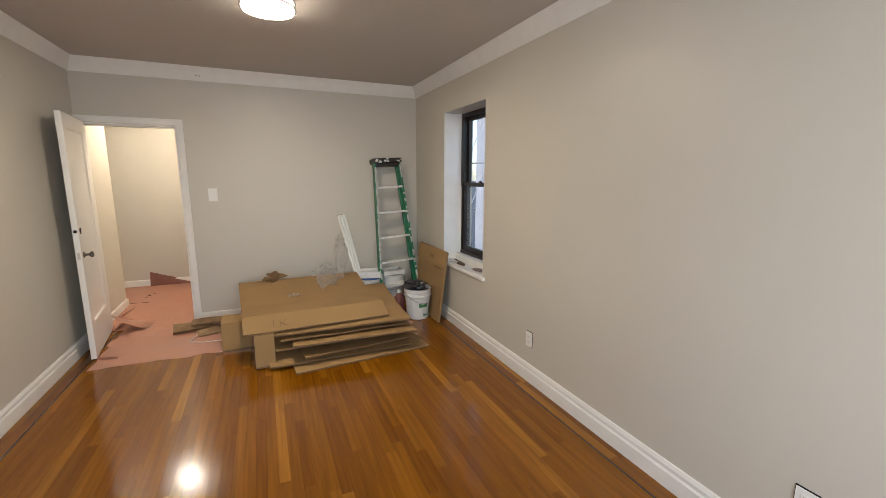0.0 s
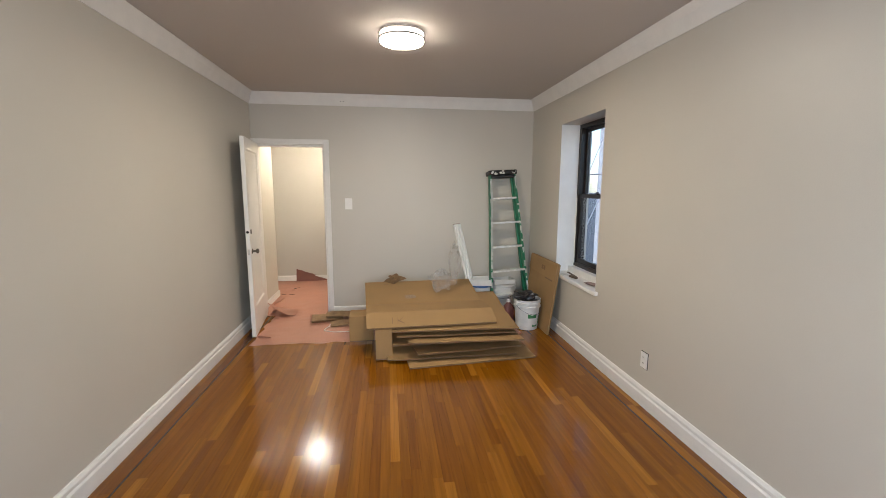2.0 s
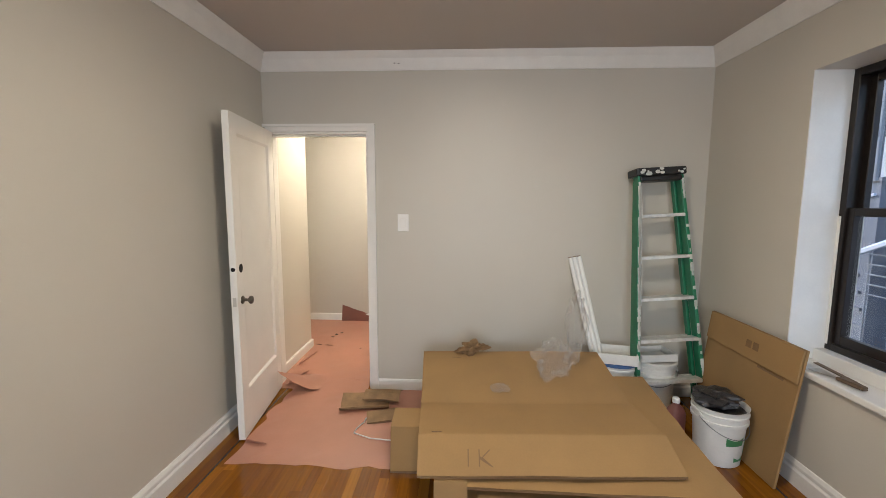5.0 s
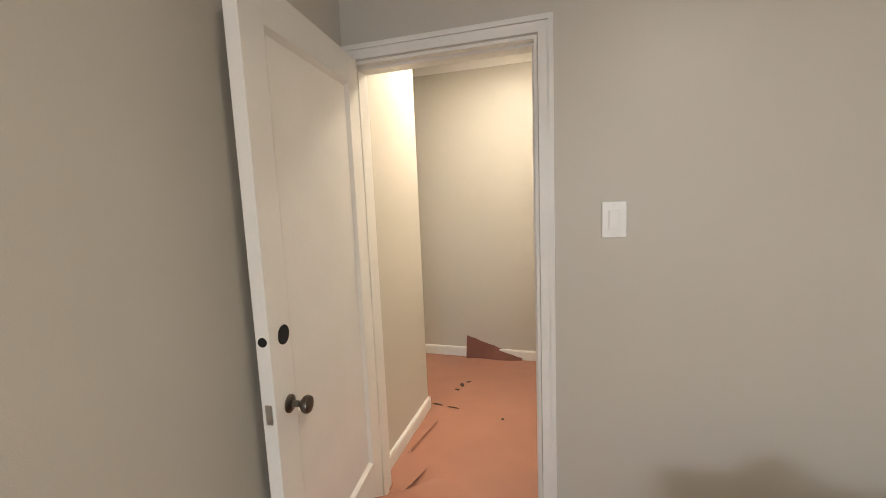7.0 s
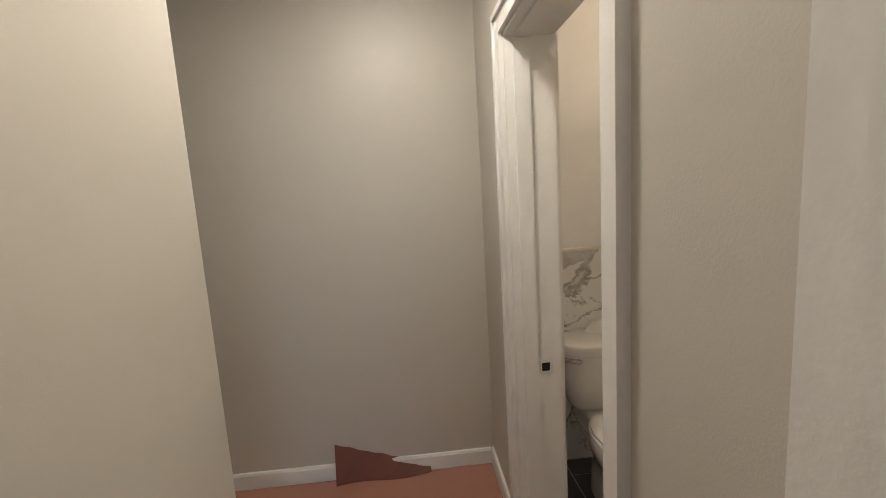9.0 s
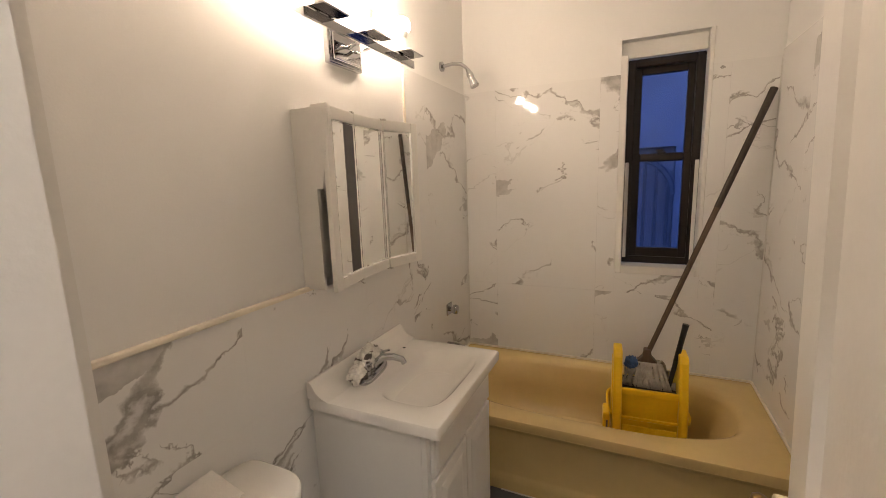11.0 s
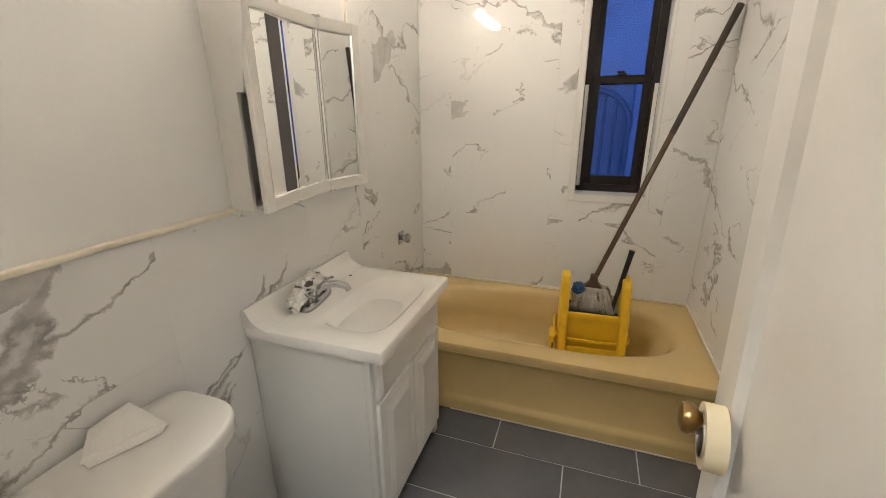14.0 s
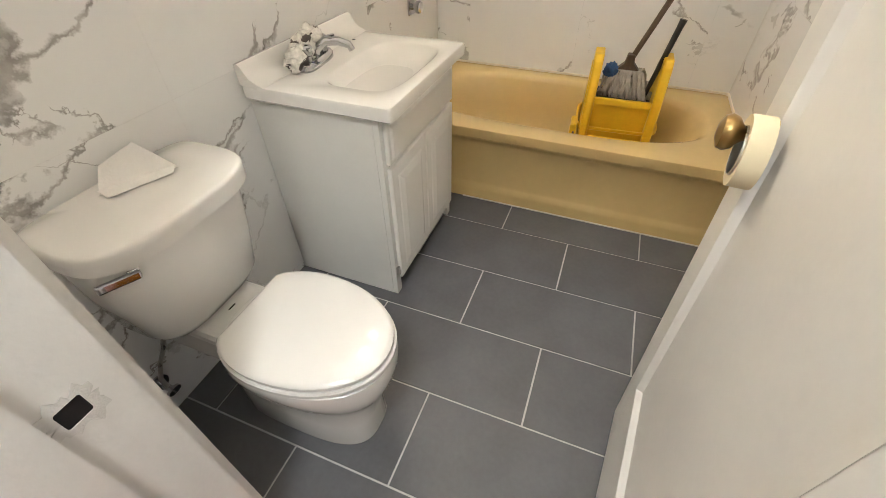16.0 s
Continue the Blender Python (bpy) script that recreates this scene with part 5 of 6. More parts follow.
def vanity():
    t = thing("vanity_cabinet", pose(0, 0, 0), "white bathroom vanity cabinet with two raised-panel doors", "cabinet")
    x0, x1, y0, y1, zt = VX0 + 0.022, VX1 - 0.020, VY0 + 0.055, BY1 - 0.012, 0.742
    for nm, lo, hi in (("side_panel", (x0, y0 + 0.020, 0.002), (x0 + 0.016, y1, zt)), ("side_panel", (x1 - 0.016, y0 + 0.020, 0.002), (x1, y1, zt)), ("back_panel", (x0 + 0.016, y1 - 0.008, 0.1), (x1 - 0.016, y1, zt)),
                       ("bottom_panel", (x0 + 0.016, y0 + 0.021, 0.095), (x1 - 0.016, y1 - 0.008, 0.11)), ("toe_kick", (x0 + 0.016, y0 + 0.07, 0.002), (x1 - 0.016, y0 + 0.082, 0.095))):
        part(nm, boxes((lo, hi)), CABINET, t)
    part("face_frame", boxes(((x0, y0, 0.002), (x0 + 0.035, y0 + 0.0195, zt)), ((x1 - 0.035, y0, 0.002), (x1, y0 + 0.0195, zt)), ((x0 + 0.0352, y0 + 0.0002, zt - 0.03), (x1 - 0.0352, y0 + 0.019, zt)),
                             ((x0 + 0.0352, y0 + 0.0002, 0.555), (x1 - 0.0352, y0 + 0.019, 0.59)), ((x0 + 0.0352, y0 + 0.0002, 0.08), (x1 - 0.0352, y0 + 0.019, 0.12)), bevel=0.001, seg=1), CABINET, t)

    def front(name, a, b, c, d, raised):
        f = part(name, boxes(((a, y0 - 0.017, c), (b, y0 - 0.001, d)), bevel=0.004), CABINET, t)
        m, r = 0.045, 0.014
        bm = bmesh.new()
        if raised:
            lp = lambda k, yy: [(a + m + k, yy, c + m + k), (b - m - k, yy, c + m + k), (b - m - k, yy, d - m - k), (a + m + k, yy, d - m - k)]
            loft(bm, [lp(-0.004, y0 - 0.0165), lp(0.002, y0 - 0.0200), lp(0.026, y0 - 0.0255)])
            part("raised_panel", finish(bm), CABINET, f)
        else:
            lp = lambda k, yy: [(a + k, yy, c + k), (b - k, yy, c + k), (b - k, yy, d - k), (a + k, yy, d - k)]
            loft(bm, [lp(0.014, y0 - 0.0168), lp(0.022, y0 - 0.0225)])
            part("raised_panel", finish(bm), CABINET, f)
        return f
    mid = (x0 + x1) / 2
    front("door", x0 + 0.018, mid - 0.0015, 0.085, 0.568, True)
    front("door", mid + 0.0015, x1 - 0.018, 0.085, 0.568, True)
    front("drawer_front", x0 + 0.018, x1 - 0.018, 0.582, 0.722, False)
    part("hinge", boxes(((x0 + 0.004, y0 - 0.012, 0.105), (x0 + 0.018, y0 - 0.0005, 0.145)), ((x0 + 0.006, y0 - 0.016, 0.118), (x0 + 0.014, y0 - 0.012, 0.132)), bevel=0.001, seg=1), DULLCHROME, t)
    return t


vanity()


def sink_top():
    t = thing("sink_top", pose(0, 0, 0.743), "white cultured marble sink top with a moulded basin and backsplash", "sink")
    n = 64
    cx, cy, a, b = (VX0 + VX1) / 2, (VY0 + BY1 - 0.012) / 2, (VX1 - VX0) / 2, (BY1 - 0.012 - VY0) / 2
    bm = bmesh.new()
    loops = [oval(cx, cy, z, a - k, b - k, 60, n) for z, k in ((0.0, 0.006), (0.004, 0.001), (0.034, 0.0), (0.041, 0.004), (0.043, 0.010))]
    bx, by = cx + 0.012, VY0 + 0.175
    loops += [oval(bx - dx, by - dy, z, ia, ib, p, n) for z, ia, ib, p, dx, dy in ((0.0425, 0.228, 0.132, 4.2, 0, 0), (0.038, 0.221, 0.125, 4.0, 0, 0), (0.022, 0.207, 0.114, 3.6, 0.008, 0), (0.004, 0.165, 0.094, 3.2, 0.040, -0.003), (-0.010, 0.112, 0.066, 2.6, 0.080, -0.006), (-0.019, 0.055, 0.042, 2.2, 0.108, -0.010), (-0.0215, 0.022, 0.022, 2.0, 0.118, -0.010))]
    loft(bm, loops, True, True)
    part("basin_slab", finish(bm, smooth=True), CULTURED, t)
    yb = BY1 - 0.012
    prof = [(yb, 0.042), (yb, 0.102), (yb - 0.012, 0.104), (yb - 0.020, 0.098), (yb - 0.028, 0.082), (yb - 0.040, 0.064), (yb - 0.060, 0.052), (yb - 0.085, 0.0435), (yb - 0.085, 0.042)]
    bm = bmesh.new()
    loft(bm, [[(x, y, z) for y, z in prof] for x in (VX0 + 0.001, VX1 - 0.001)])
    part("backsplash", finish(bm, smooth=True), CULTURED, t, "curved backsplash along the wall")
    part("drain", finish(lathe([(0.027, 0.0), (0.025, 0.003), (0.019, 0.003), (0.015, 0.0015), (0.001, 0.0012)], 22, at=(bx - 0.112, by + 0.010, -0.0185)), smooth=True), GUNMETAL, t, "dull metal drain")
    part("overflow", finish(lathe([(0.007, 0), (0.001, 0.0008)], 12, at=(VX1 - 0.12, yb - 0.098, 0.0432))), HOLE, t, "small dark hole")
    return t


sink_top()
fx, fy, fz = 2.105, 1.775, 0.7865
fa = thing("faucet", pose(fx, fy, fz, 0, 0, 8), "chrome two-handle centreset faucet wrapped in plastic", "faucet")
bm = bmesh.new()
loft(bm, [oval(0, 0, z, a, b, 3, 28) for z, a, b in ((0, 0.096, 0.030), (0.014, 0.096, 0.030), (0.024, 0.088, 0.022))])
part("base", finish(bm, smooth=True), CHROME, fa)
part("spout", finish(tube([(0, 0, 0.015), (0, -0.008, 0.045), (0.012, -0.035, 0.066), (0.028, -0.075, 0.064), (0.040, -0.105, 0.052), (0.042, -0.112, 0.036)], 0.016, 14, taper=0.0115), smooth=True), CHROME, fa)
for s in (-1, 1):
    part("handle", finish(lathe([(0.018, 0.015), (0.016, 0.040), (0.021, 0.046), (0.023, 0.064), (0.016, 0.072), (0.001, 0.073)], 18, at=(s * 0.055, 0, 0)), smooth=True), CHROME, fa)
    bm = bmesh.new()
    bar(bm, (s * 0.055, -0.004, 0.062), (s * 0.085, -0.034, 0.066), 0.012, 0.008)
    part("lever", finish(bm, 0.002), CHROME, fa)
FILM = mat("crumpled_packing_film", (0.70, 0.68, 0.63), 0.22, var=0.35, scale=30, grain=120, bump=0.5)
PRINT = mat("dark_print_on_film", (0.07, 0.055, 0.045), 0.4, var=0.4, scale=40)
wr = thing("packing_film", pose(fx - 0.030, fy + 0.016, fz, 0, 0, 8), "crumpled white printed packing film round the faucet handles", "wrapping")
bm = bmesh.new()
for k, (cx, cz, rx, rz) in enumerate(((-0.050, 0.034, 0.050, 0.036), (-0.005, 0.052, 0.046, 0.044), (0.052, 0.066, 0.040, 0.040))):
    one = bmesh.new()
    bmesh.ops.create_icosphere(one, subdivisions=4, radius=1)
    for v in one.verts:
        q = v.co.copy()
        d = 1 + 0.42 * noise.noise(q * 1.9 + Vector((4 + k, 1, k))) + 0.20 * noise.noise(Vector((q.x * 2.2, q.y * 6.0, q.z * 6.0)) + Vector((k, 0, 0))) + 0.06 * noise.noise(q * 11)
        v.co = Vector((q.x * rx * d + cx, q.y * 0.036 * d, max(0.0015, q.z * rz * d + cz)))
    me = bpy.data.meshes.new("lump")
    one.to_mesh(me)
    one.free()
    bm.from_mesh(me)
    bpy.data.meshes.remove(me)
for f in bm.faces:
    c = f.calc_center_median()
    if noise.noise(Vector((c.x * 26, c.y * 40, c.z * 70))) > 0.30:
        f.material_index = 1
for f in bm.faces:
    f.smooth = True
film_ob = part("film", bm, FILM, wr)
film_ob.data.materials.append(PRINT)

TCX = 1.395


def toilet():
    t = thing("toilet", pose(TCX, 0, 0), "white two-piece china toilet with its lid closed", "toilet")
    n = 48

    def egg(z, cy, a, bf, bb, p=2.2, square=0.0):
        """An oval with its own reach to the front and the back; square: where the back is cut straight."""
        out = []
        for x, y, zz in oval(0, 0, z, a, 1.0, p, n):
            if square:
                y = min(y, square)
            out.append((x, cy + (y * bf if y < 0 else y * bb), zz))
        return out
    bm = bmesh.new()
    loft(bm, [egg(0.0, 1.50, 0.112, 0.238, 0.25, 3.0), egg(0.008, 1.50, 0.114, 0.240, 0.25, 3.0), egg(0.10, 1.50, 0.108, 0.236, 0.245, 2.9), egg(0.18, 1.49, 0.112, 0.240, 0.24, 2.7), egg(0.235, 1.48, 0.128, 0.252, 0.24, 2.5),
              egg(0.285, 1.465, 0.155, 0.265, 0.24, 2.4), egg(0.33, 1.457, 0.168, 0.266, 0.22, 2.3), egg(0.368, 1.455, 0.173, 0.267, 0.200, 2.2), egg(0.380, 1.455, 0.171, 0.265, 0.198, 2.2), egg(0.384, 1.455, 0.163, 0.256, 0.190, 2.2)])
    part("bowl", finish(bm, smooth=True), CHINA, t)
    part("rear_deck", boxes(((-0.105, 1.58, 0.26), (0.105, 1.86, 0.381)), bevel=0.022, seg=3), CHINA, t)
    cover = lambda rows: [egg(z, 1.452, a, f, k * 1.36, 2.08, 0.735) for z, a, f, k in rows]
    bm = bmesh.new()
    loft(bm, cover([(0.386, 0.172, 0.262, 0.150), (0.390, 0.176, 0.266, 0.153), (0.401, 0.176, 0.266, 0.153), (0.4045, 0.172, 0.262, 0.150)]))
    part("seat", finish(bm, smooth=True), CHINA, t)
    bm = bmesh.new()
    loft(bm, cover([(0.4075, 0.166, 0.256, 0.147), (0.410, 0.170, 0.260, 0.150), (0.421, 0.170, 0.260, 0.150), (0.4255, 0.166, 0.256, 0.147), (0.4280, 0.158, 0.246, 0.139), (0.4295, 0.12, 0.19, 0.105)]))
    part("lid", finish(bm, smooth=True), CHINA, t, "closed glossy white lid")
    for s in (-1, 1):
        part("hinge_cap", boxes(((s * 0.070 - 0.009, 1.604, 0.380), (s * 0.070 + 0.009, 1.622, 0.398)), bevel=0.004), CHINA, t)
    part("bolt_mark", boxes(((-0.012, 1.672, 0.381), (0.012, 1.676, 0.3822))), HOLE, t)

    def tank_loop(z, a, y0, y1, bow):
        lp = []
        for x, y, _ in oval(0, 0, z, a, 1.0, 6, n):
            if y < 0:  # the front bows in an arc from side to side
                y = -min(-y, (1 - min(1.0, abs(x) / a) ** 5.5) ** (1 / 3.5))
            yy = (y0 + y1) / 2 + y * (y1 - y0) / 2
            if y < 0:
                yy -= bow * (1 - (x / a) ** 2) * (-y)
            lp.append((x, yy, z))
        return lp
    yb = BY1 - 0.014
    bm = bmesh.new()
    loft(bm, [tank_loop(0.383, 0.140, 1.715, yb, 0.012), tank_loop(0.390, 0.152, 1.705, yb, 0.014), tank_loop(0.42, 0.170, 1.692, yb, 0.018), tank_loop(0.55, 0.188, 1.676, yb, 0.022), tank_loop(0.692, 0.201, 1.664, yb, 0.026)])
    part("tank", finish(bm, smooth=True), CHINA, t)
    bm = bmesh.new()
    loft(bm, [tank_loop(0.693, 0.213, 1.652, yb, 0.034), tank_loop(0.698, 0.219, 1.646, yb, 0.036), tank_loop(0.722, 0.220, 1.645, yb, 0.036), tank_loop(0.735, 0.2195, 1.6455, yb - 0.001, 0.036), tank_loop(0.7405, 0.2165, 1.6485, yb - 0.003, 0.036), tank_loop(0.7435, 0.211, 1.654, yb - 0.006, 0.035), tank_loop(0.7455, 0.15, 1.70, yb - 0.05, 0.02)])
    part("tank_lid", finish(bm, smooth=True), CHINA, t, "heavy china tank lid")
    lv = part("flush_lever", boxes(((-0.045, -0.012, -0.010), (0.034, -0.002, 0.011)), ((0.012, -0.004, -0.012), (0.036, 0.022, 0.013)), bevel=0.004), CHROME, t, "chrome flush lever")
    lv.matrix_basis = pose(-0.172, 1.672, 0.664, 0, 6, -20)
    return t


toilet()
sv = thing("supply_valve", pose(TCX - 0.185, BY1 - 0.013, 0.145), "chrome stop valve with a braided supply hose", "valve")
part("escutcheon", (lambda o: o)(finish(tube([(0, 0.0, 0), (0, -0.006, 0)], 0.028, 20), smooth=True)), CHROME, sv)
part("valve_body", finish(tube([(0, -0.006, 0), (0, -0.055, 0)], 0.010, 12), smooth=True), CHROME, sv)
bm = bmesh.new()
loft(bm, [oval(0, 0, z, 0.020, 0.011, 2, 18) for z in (0, 0.010)])
o = part("valve_handle", finish(bm, smooth=True), CHROME, sv)
o.matrix_basis = pose(0, -0.055, 0, 90)
part("hose", finish(tube([(0, -0.040, 0.008), (0.0, -0.040, 0.05), (0.020, -0.046, 0.10), (0.045, -0.055, 0.14), (0.055, -0.075, 0.19), (0.055, -0.09, 0.238)], 0.0065, 10), smooth=True), DULLCHROME, sv)
ts = thing("tissue", pose(1.430, 1.815, 0.7462, 0, 0, -20), "folded white paper towel lying on the toilet tank, one corner raised", "tissue")


def folded(corners, bulge, seed):
    """A soft four-cornered ply of tissue."""
    a, b, c, d = [Vector(p) for p in corners]
    bm = bmesh.new()
    g = []
    for j in range(9):
        row = []
        for i in range(9):
            u, v = i / 8, j / 8
            p = (a * (1 - u) + b * u) * (1 - v) + (d * (1 - u) + c * u) * v
            p.z += bulge * math.sin(math.pi * u) * math.sin(math.pi * v) + 0.004 * noise.noise(Vector((u * 4, v * 4, seed))) * v
            row.append(bm.verts.new(p))
        g.append(row)
    for j in range(8):
        for i in range(8):
            bm.faces.new((g[j][i], g[j][i + 1], g[j + 1][i + 1], g[j + 1][i]))
    ret = bmesh.ops.extrude_face_region(bm, geom=bm.faces[:])
    for v in [e for e in ret["geom"] if isinstance(e, bmesh.types.BMVert)]:
        v.co += Vector((0, -0.0012, 0.0012))
    return finish(bm, smooth=True)


part("sheet", folded(((-0.085, -0.020, 0.001), (0.080, -0.030, 0.001), (0.030, 0.036, 0.062), (-0.050, 0.050, 0.030)), 0.006, 2), TISSUE, ts)
part("sheet", folded(((-0.075, -0.045, 0.001), (0.060, -0.050, 0.001), (0.078, -0.022, 0.006), (-0.082, -0.010, 0.006)), 0.004, 5), TISSUE, ts)


GREYFILM = mat("dull_grey_film", (0.10, 0.095, 0.09), 0.5, var=0.15, scale=9)


def medicine_cabinet():
    x0, x1, z0, z1, yf = 1.915, 2.500, 1.165, 1.752, 1.812
    t = thing("medicine_cabinet", pose(0, 0, 0), "white wall cabinet with three mirrored doors, one ajar", "cabinet")
    for nm, lo, hi in (("side_panel", (x0, yf, z0), (x0 + 0.012, BY1 - 0.001, z1)), ("side_panel", (x1 - 0.012, yf, z0), (x1, BY1 - 0.001, z1)), ("bottom_panel", (x0 + 0.012, yf, z0), (x1 - 0.012, BY1 - 0.001, z0 + 0.012)),
                       ("top_panel", (x0 + 0.012, yf, z1 - 0.012), (x1 - 0.012, BY1 - 0.001, z1)), ("back_panel", (x0 + 0.012, BY1 - 0.008, z0 + 0.012), (x1 - 0.012, BY1 - 0.002, z1 - 0.012)),
                       ("divider", (x0 + 0.2, yf + 0.002, z0 + 0.012), (x0 + 0.21, BY1 - 0.008, z1 - 0.012))):
        part(nm, boxes((lo, hi), bevel=0.001, seg=1), CABINET, t)
    w = (x1 - x0 + 0.012) / 3
    f, th = 0.040, 0.018

    def door(px, py, rot, left, right, hinge_right):
        """Mirror door; local x runs along its width, its face is y=-th."""
        d = part("door", boxes(((0.004, -th + 0.0135, 0.004), (w - 0.004, -0.0002, z1 - z0 + 0.004))), CABINET, t)
        if left:
            part("door_stile", boxes(((0, -th, 0), (f, 0, z1 - z0 + 0.008)), bevel=0.003), CABINET, d)
        if right:
            part("door_stile", boxes(((w - f, -th, 0), (w, 0, z1 - z0 + 0.008)), bevel=0.003), CABINET, d)
        for za in (0, z1 - z0 + 0.008 - f):
            part("door_rail", boxes(((f if left else 0, -th + 0.0004, za), (w - f if right else w, -0.0004, za + f)), bevel=0.003), CABINET, d)
        d.matrix_basis = pose(px, py, z0 - 0.004, 0, 0, rot)
        a, b = (f if left else 0.002), (w - f if right else w - 0.002)
        part("mirror", boxes(((a - 0.001, -th + 0.006, f - 0.002), (b + 0.001, -th + 0.013, z1 - z0 + 0.010 - f))), MIRROR, d, "silvered mirror glass")
        bm = bmesh.new()
        loft(bm, [[(a, -th + 0.0004, f), (b, -th + 0.0004, f), (b, -th + 0.0004, z1 - z0 + 0.008 - f), (a, -th + 0.0004, z1 - z0 + 0.008 - f)],
                  [(a + 0.004, -th + 0.0056, f + 0.005), (b - 0.004, -th + 0.0056, f + 0.005), (b - 0.004, -th + 0.0056, z1 - z0 + 0.003 - f), (a + 0.004, -th + 0.0056, z1 - z0 + 0.003 - f)]], False, False)
        part("mirror_bevel", bm, MIRROR, d)
        if left:
            part("grey_strip", boxes(((a + 0.086, -th + 0.0045, f + 0.001), (b + 0.001, -th + 0.0056, z1 - z0 + 0.007 - f))), GREYFILM, d, "dull grey protective strip on the mirror")
        for z in (-0.004, z1 - z0 + 0.004):
            part("hinge", boxes(((w - 0.012 if hinge_right else 0.0, -th - 0.002, z), (w if hinge_right else 0.012, -0.002, z + 0.008)), bevel=0.001, seg=1), DULLCHROME, d)
    door(x0 - 0.006 + 2 * w + 0.001, yf - 0.001, -13.0, False, True, False)
    door(x0 - 0.006 + w, yf - 0.001, 2.5, False, False, True)
    rot = 10.5
    hx, hy = x0 - 0.006 + w - 0.004, yf - 0.003
    door(hx - w * math.cos(radians(rot)), hy - w * math.sin(radians(rot)), rot, True, False, True)
    return t


medicine_cabinet()
fm = thing("foam_wrap", pose(1.905, 1.764, 1.50), "white packing foam caught behind the open mirror door", "wrapping")
bm = bmesh.new()
loft(bm, [[(0.004, 0.045, z), (0.004, -0.012 - 0.012 * k, z), (0.012, -0.014 - 0.012 * k, z), (0.03, 0.045, z)] for z, k in ((0.0, -2.6), (0.08, -1.4), (0.18, 0.2), (0.245, 0.6), (0.258, 0.4))])
part("foam", finish(bm, smooth=True), TISSUE, fm)


def vanity_light():
    t = thing("vanity_light", pose(2.205, BY1 - 0.001, 2.022), "chrome three-bulb vanity light on the wall, lit", "wall light")
    part("backplate", boxes(((-0.098, -0.022, -0.085), (0.098, 0, 0.055)), bevel=0.004), CHROME, t)
    part("backplate_step", boxes(((-0.080, -0.030, -0.070), (0.080, -0.0225, 0.040)), bevel=0.003), CHROME, t)
    for s in (-1, 1):
        part("arm", finish(tube([(s * 0.03, -0.028, -0.02), (s * 0.035, -0.06, -0.03), (s * 0.04, -0.116, -0.014)], 0.006, 10), smooth=True), CHROME, t)
    part("bar", boxes(((-0.335, -0.130, -0.030), (0.335, -0.118, 0.000)), bevel=0.002), CHROME, t)
    for x in (-0.25, 0.0, 0.25):
        s = part("square_plate", boxes(((x - 0.062, -0.186, 0.004), (x + 0.062, -0.062, 0.009)), ((x - 0.018, -0.136, -0.001), (x + 0.018, -0.112, 0.004)), bevel=0.001, seg=1), CHROME, t)
        k = part("socket", finish(lathe([(0.020, 0.009), (0.021, 0.030), (0.018, 0.034), (0.018, 0.066), (0.015, 0.070)], 20, at=(x, -0.124, 0)), smooth=True), PLASTICW, t, "white lamp holder")
        part("bulb_collar", finish(lathe([(0.016, 0.070), (0.018, 0.074), (0.022, 0.084), (0.0268, 0.0935), (0.0265, 0.0945)], 24, at=(x, -0.124, 0)), smooth=True), PLASTICW, k, "opaque white bulb collar")
        part("bulb", finish(lathe([(0.0265, 0.0945), (0.0315, 0.106), (0.0330, 0.118), (0.0305, 0.132), (0.0225, 0.144), (0.0110, 0.150), (0.001, 0.151)], 24, at=(x, -0.124, 0)), smooth=True), BULB, k, "glowing round bulb")
    return t


vanity_light()
sh = thing("wall_shower", pose(3.085, BY1 - 0.010, 2.135), "chrome shower head on a bent arm above the tub", "shower")
part("flange", finish(tube([(0, 0.0, 0), (0, -0.012, 0)], 0.026, 24), smooth=True), CHROME, sh)
part("arm", finish(tube([(0, -0.010, 0), (0, -0.07, 0.006), (0, -0.12, -0.002), (0, -0.150, -0.024), (0, -0.164, -0.045)], 0.0095, 12), smooth=True), CHROME, sh)
h = part("head", finish(lathe([(0.011, 0.02), (0.014, 0.0), (0.019, -0.006), (0.019, -0.022), (0.015, -0.030), (0.022, -0.060), (0.026, -0.078), (0.023, -0.082), (0.001, -0.082)], 24), smooth=True), CHROME, sh)
h.matrix_basis = pose(0, -0.166, -0.052, -24)
vl = thing("shower_valve", pose(3.085, BY1 - 0.010, 0.738), "round chrome shower valve knob on the tiles", "valve")
part("escutcheon", boxes(((-0.036, -0.010, -0.036), (0.036, 0.0, 0.036)), bevel=0.004), CHROME, vl)
k = part("knob", finish(lathe([(0.014, 0.008), (0.014, 0.030), (0.027, 0.034), (0.030, 0.046), (0.026, 0.060), (0.016, 0.066), (0.001, 0.067)], 20), smooth=True), CHROME, vl)
k.matrix_basis = pose(0, 0, 0, 90)
sp = thing("tub_spout", pose(3.06, BY1 - 0.010, 0.515), "chrome tub spout on the tiles", "spout")
part("spout", finish(tube([(0, 0, 0), (0, -0.06, 0), (0, -0.10, -0.004), (0, -0.118, -0.018), (0, -0.120, -0.034)], 0.021, 16, taper=0.016), smooth=True), CHROME, sp)


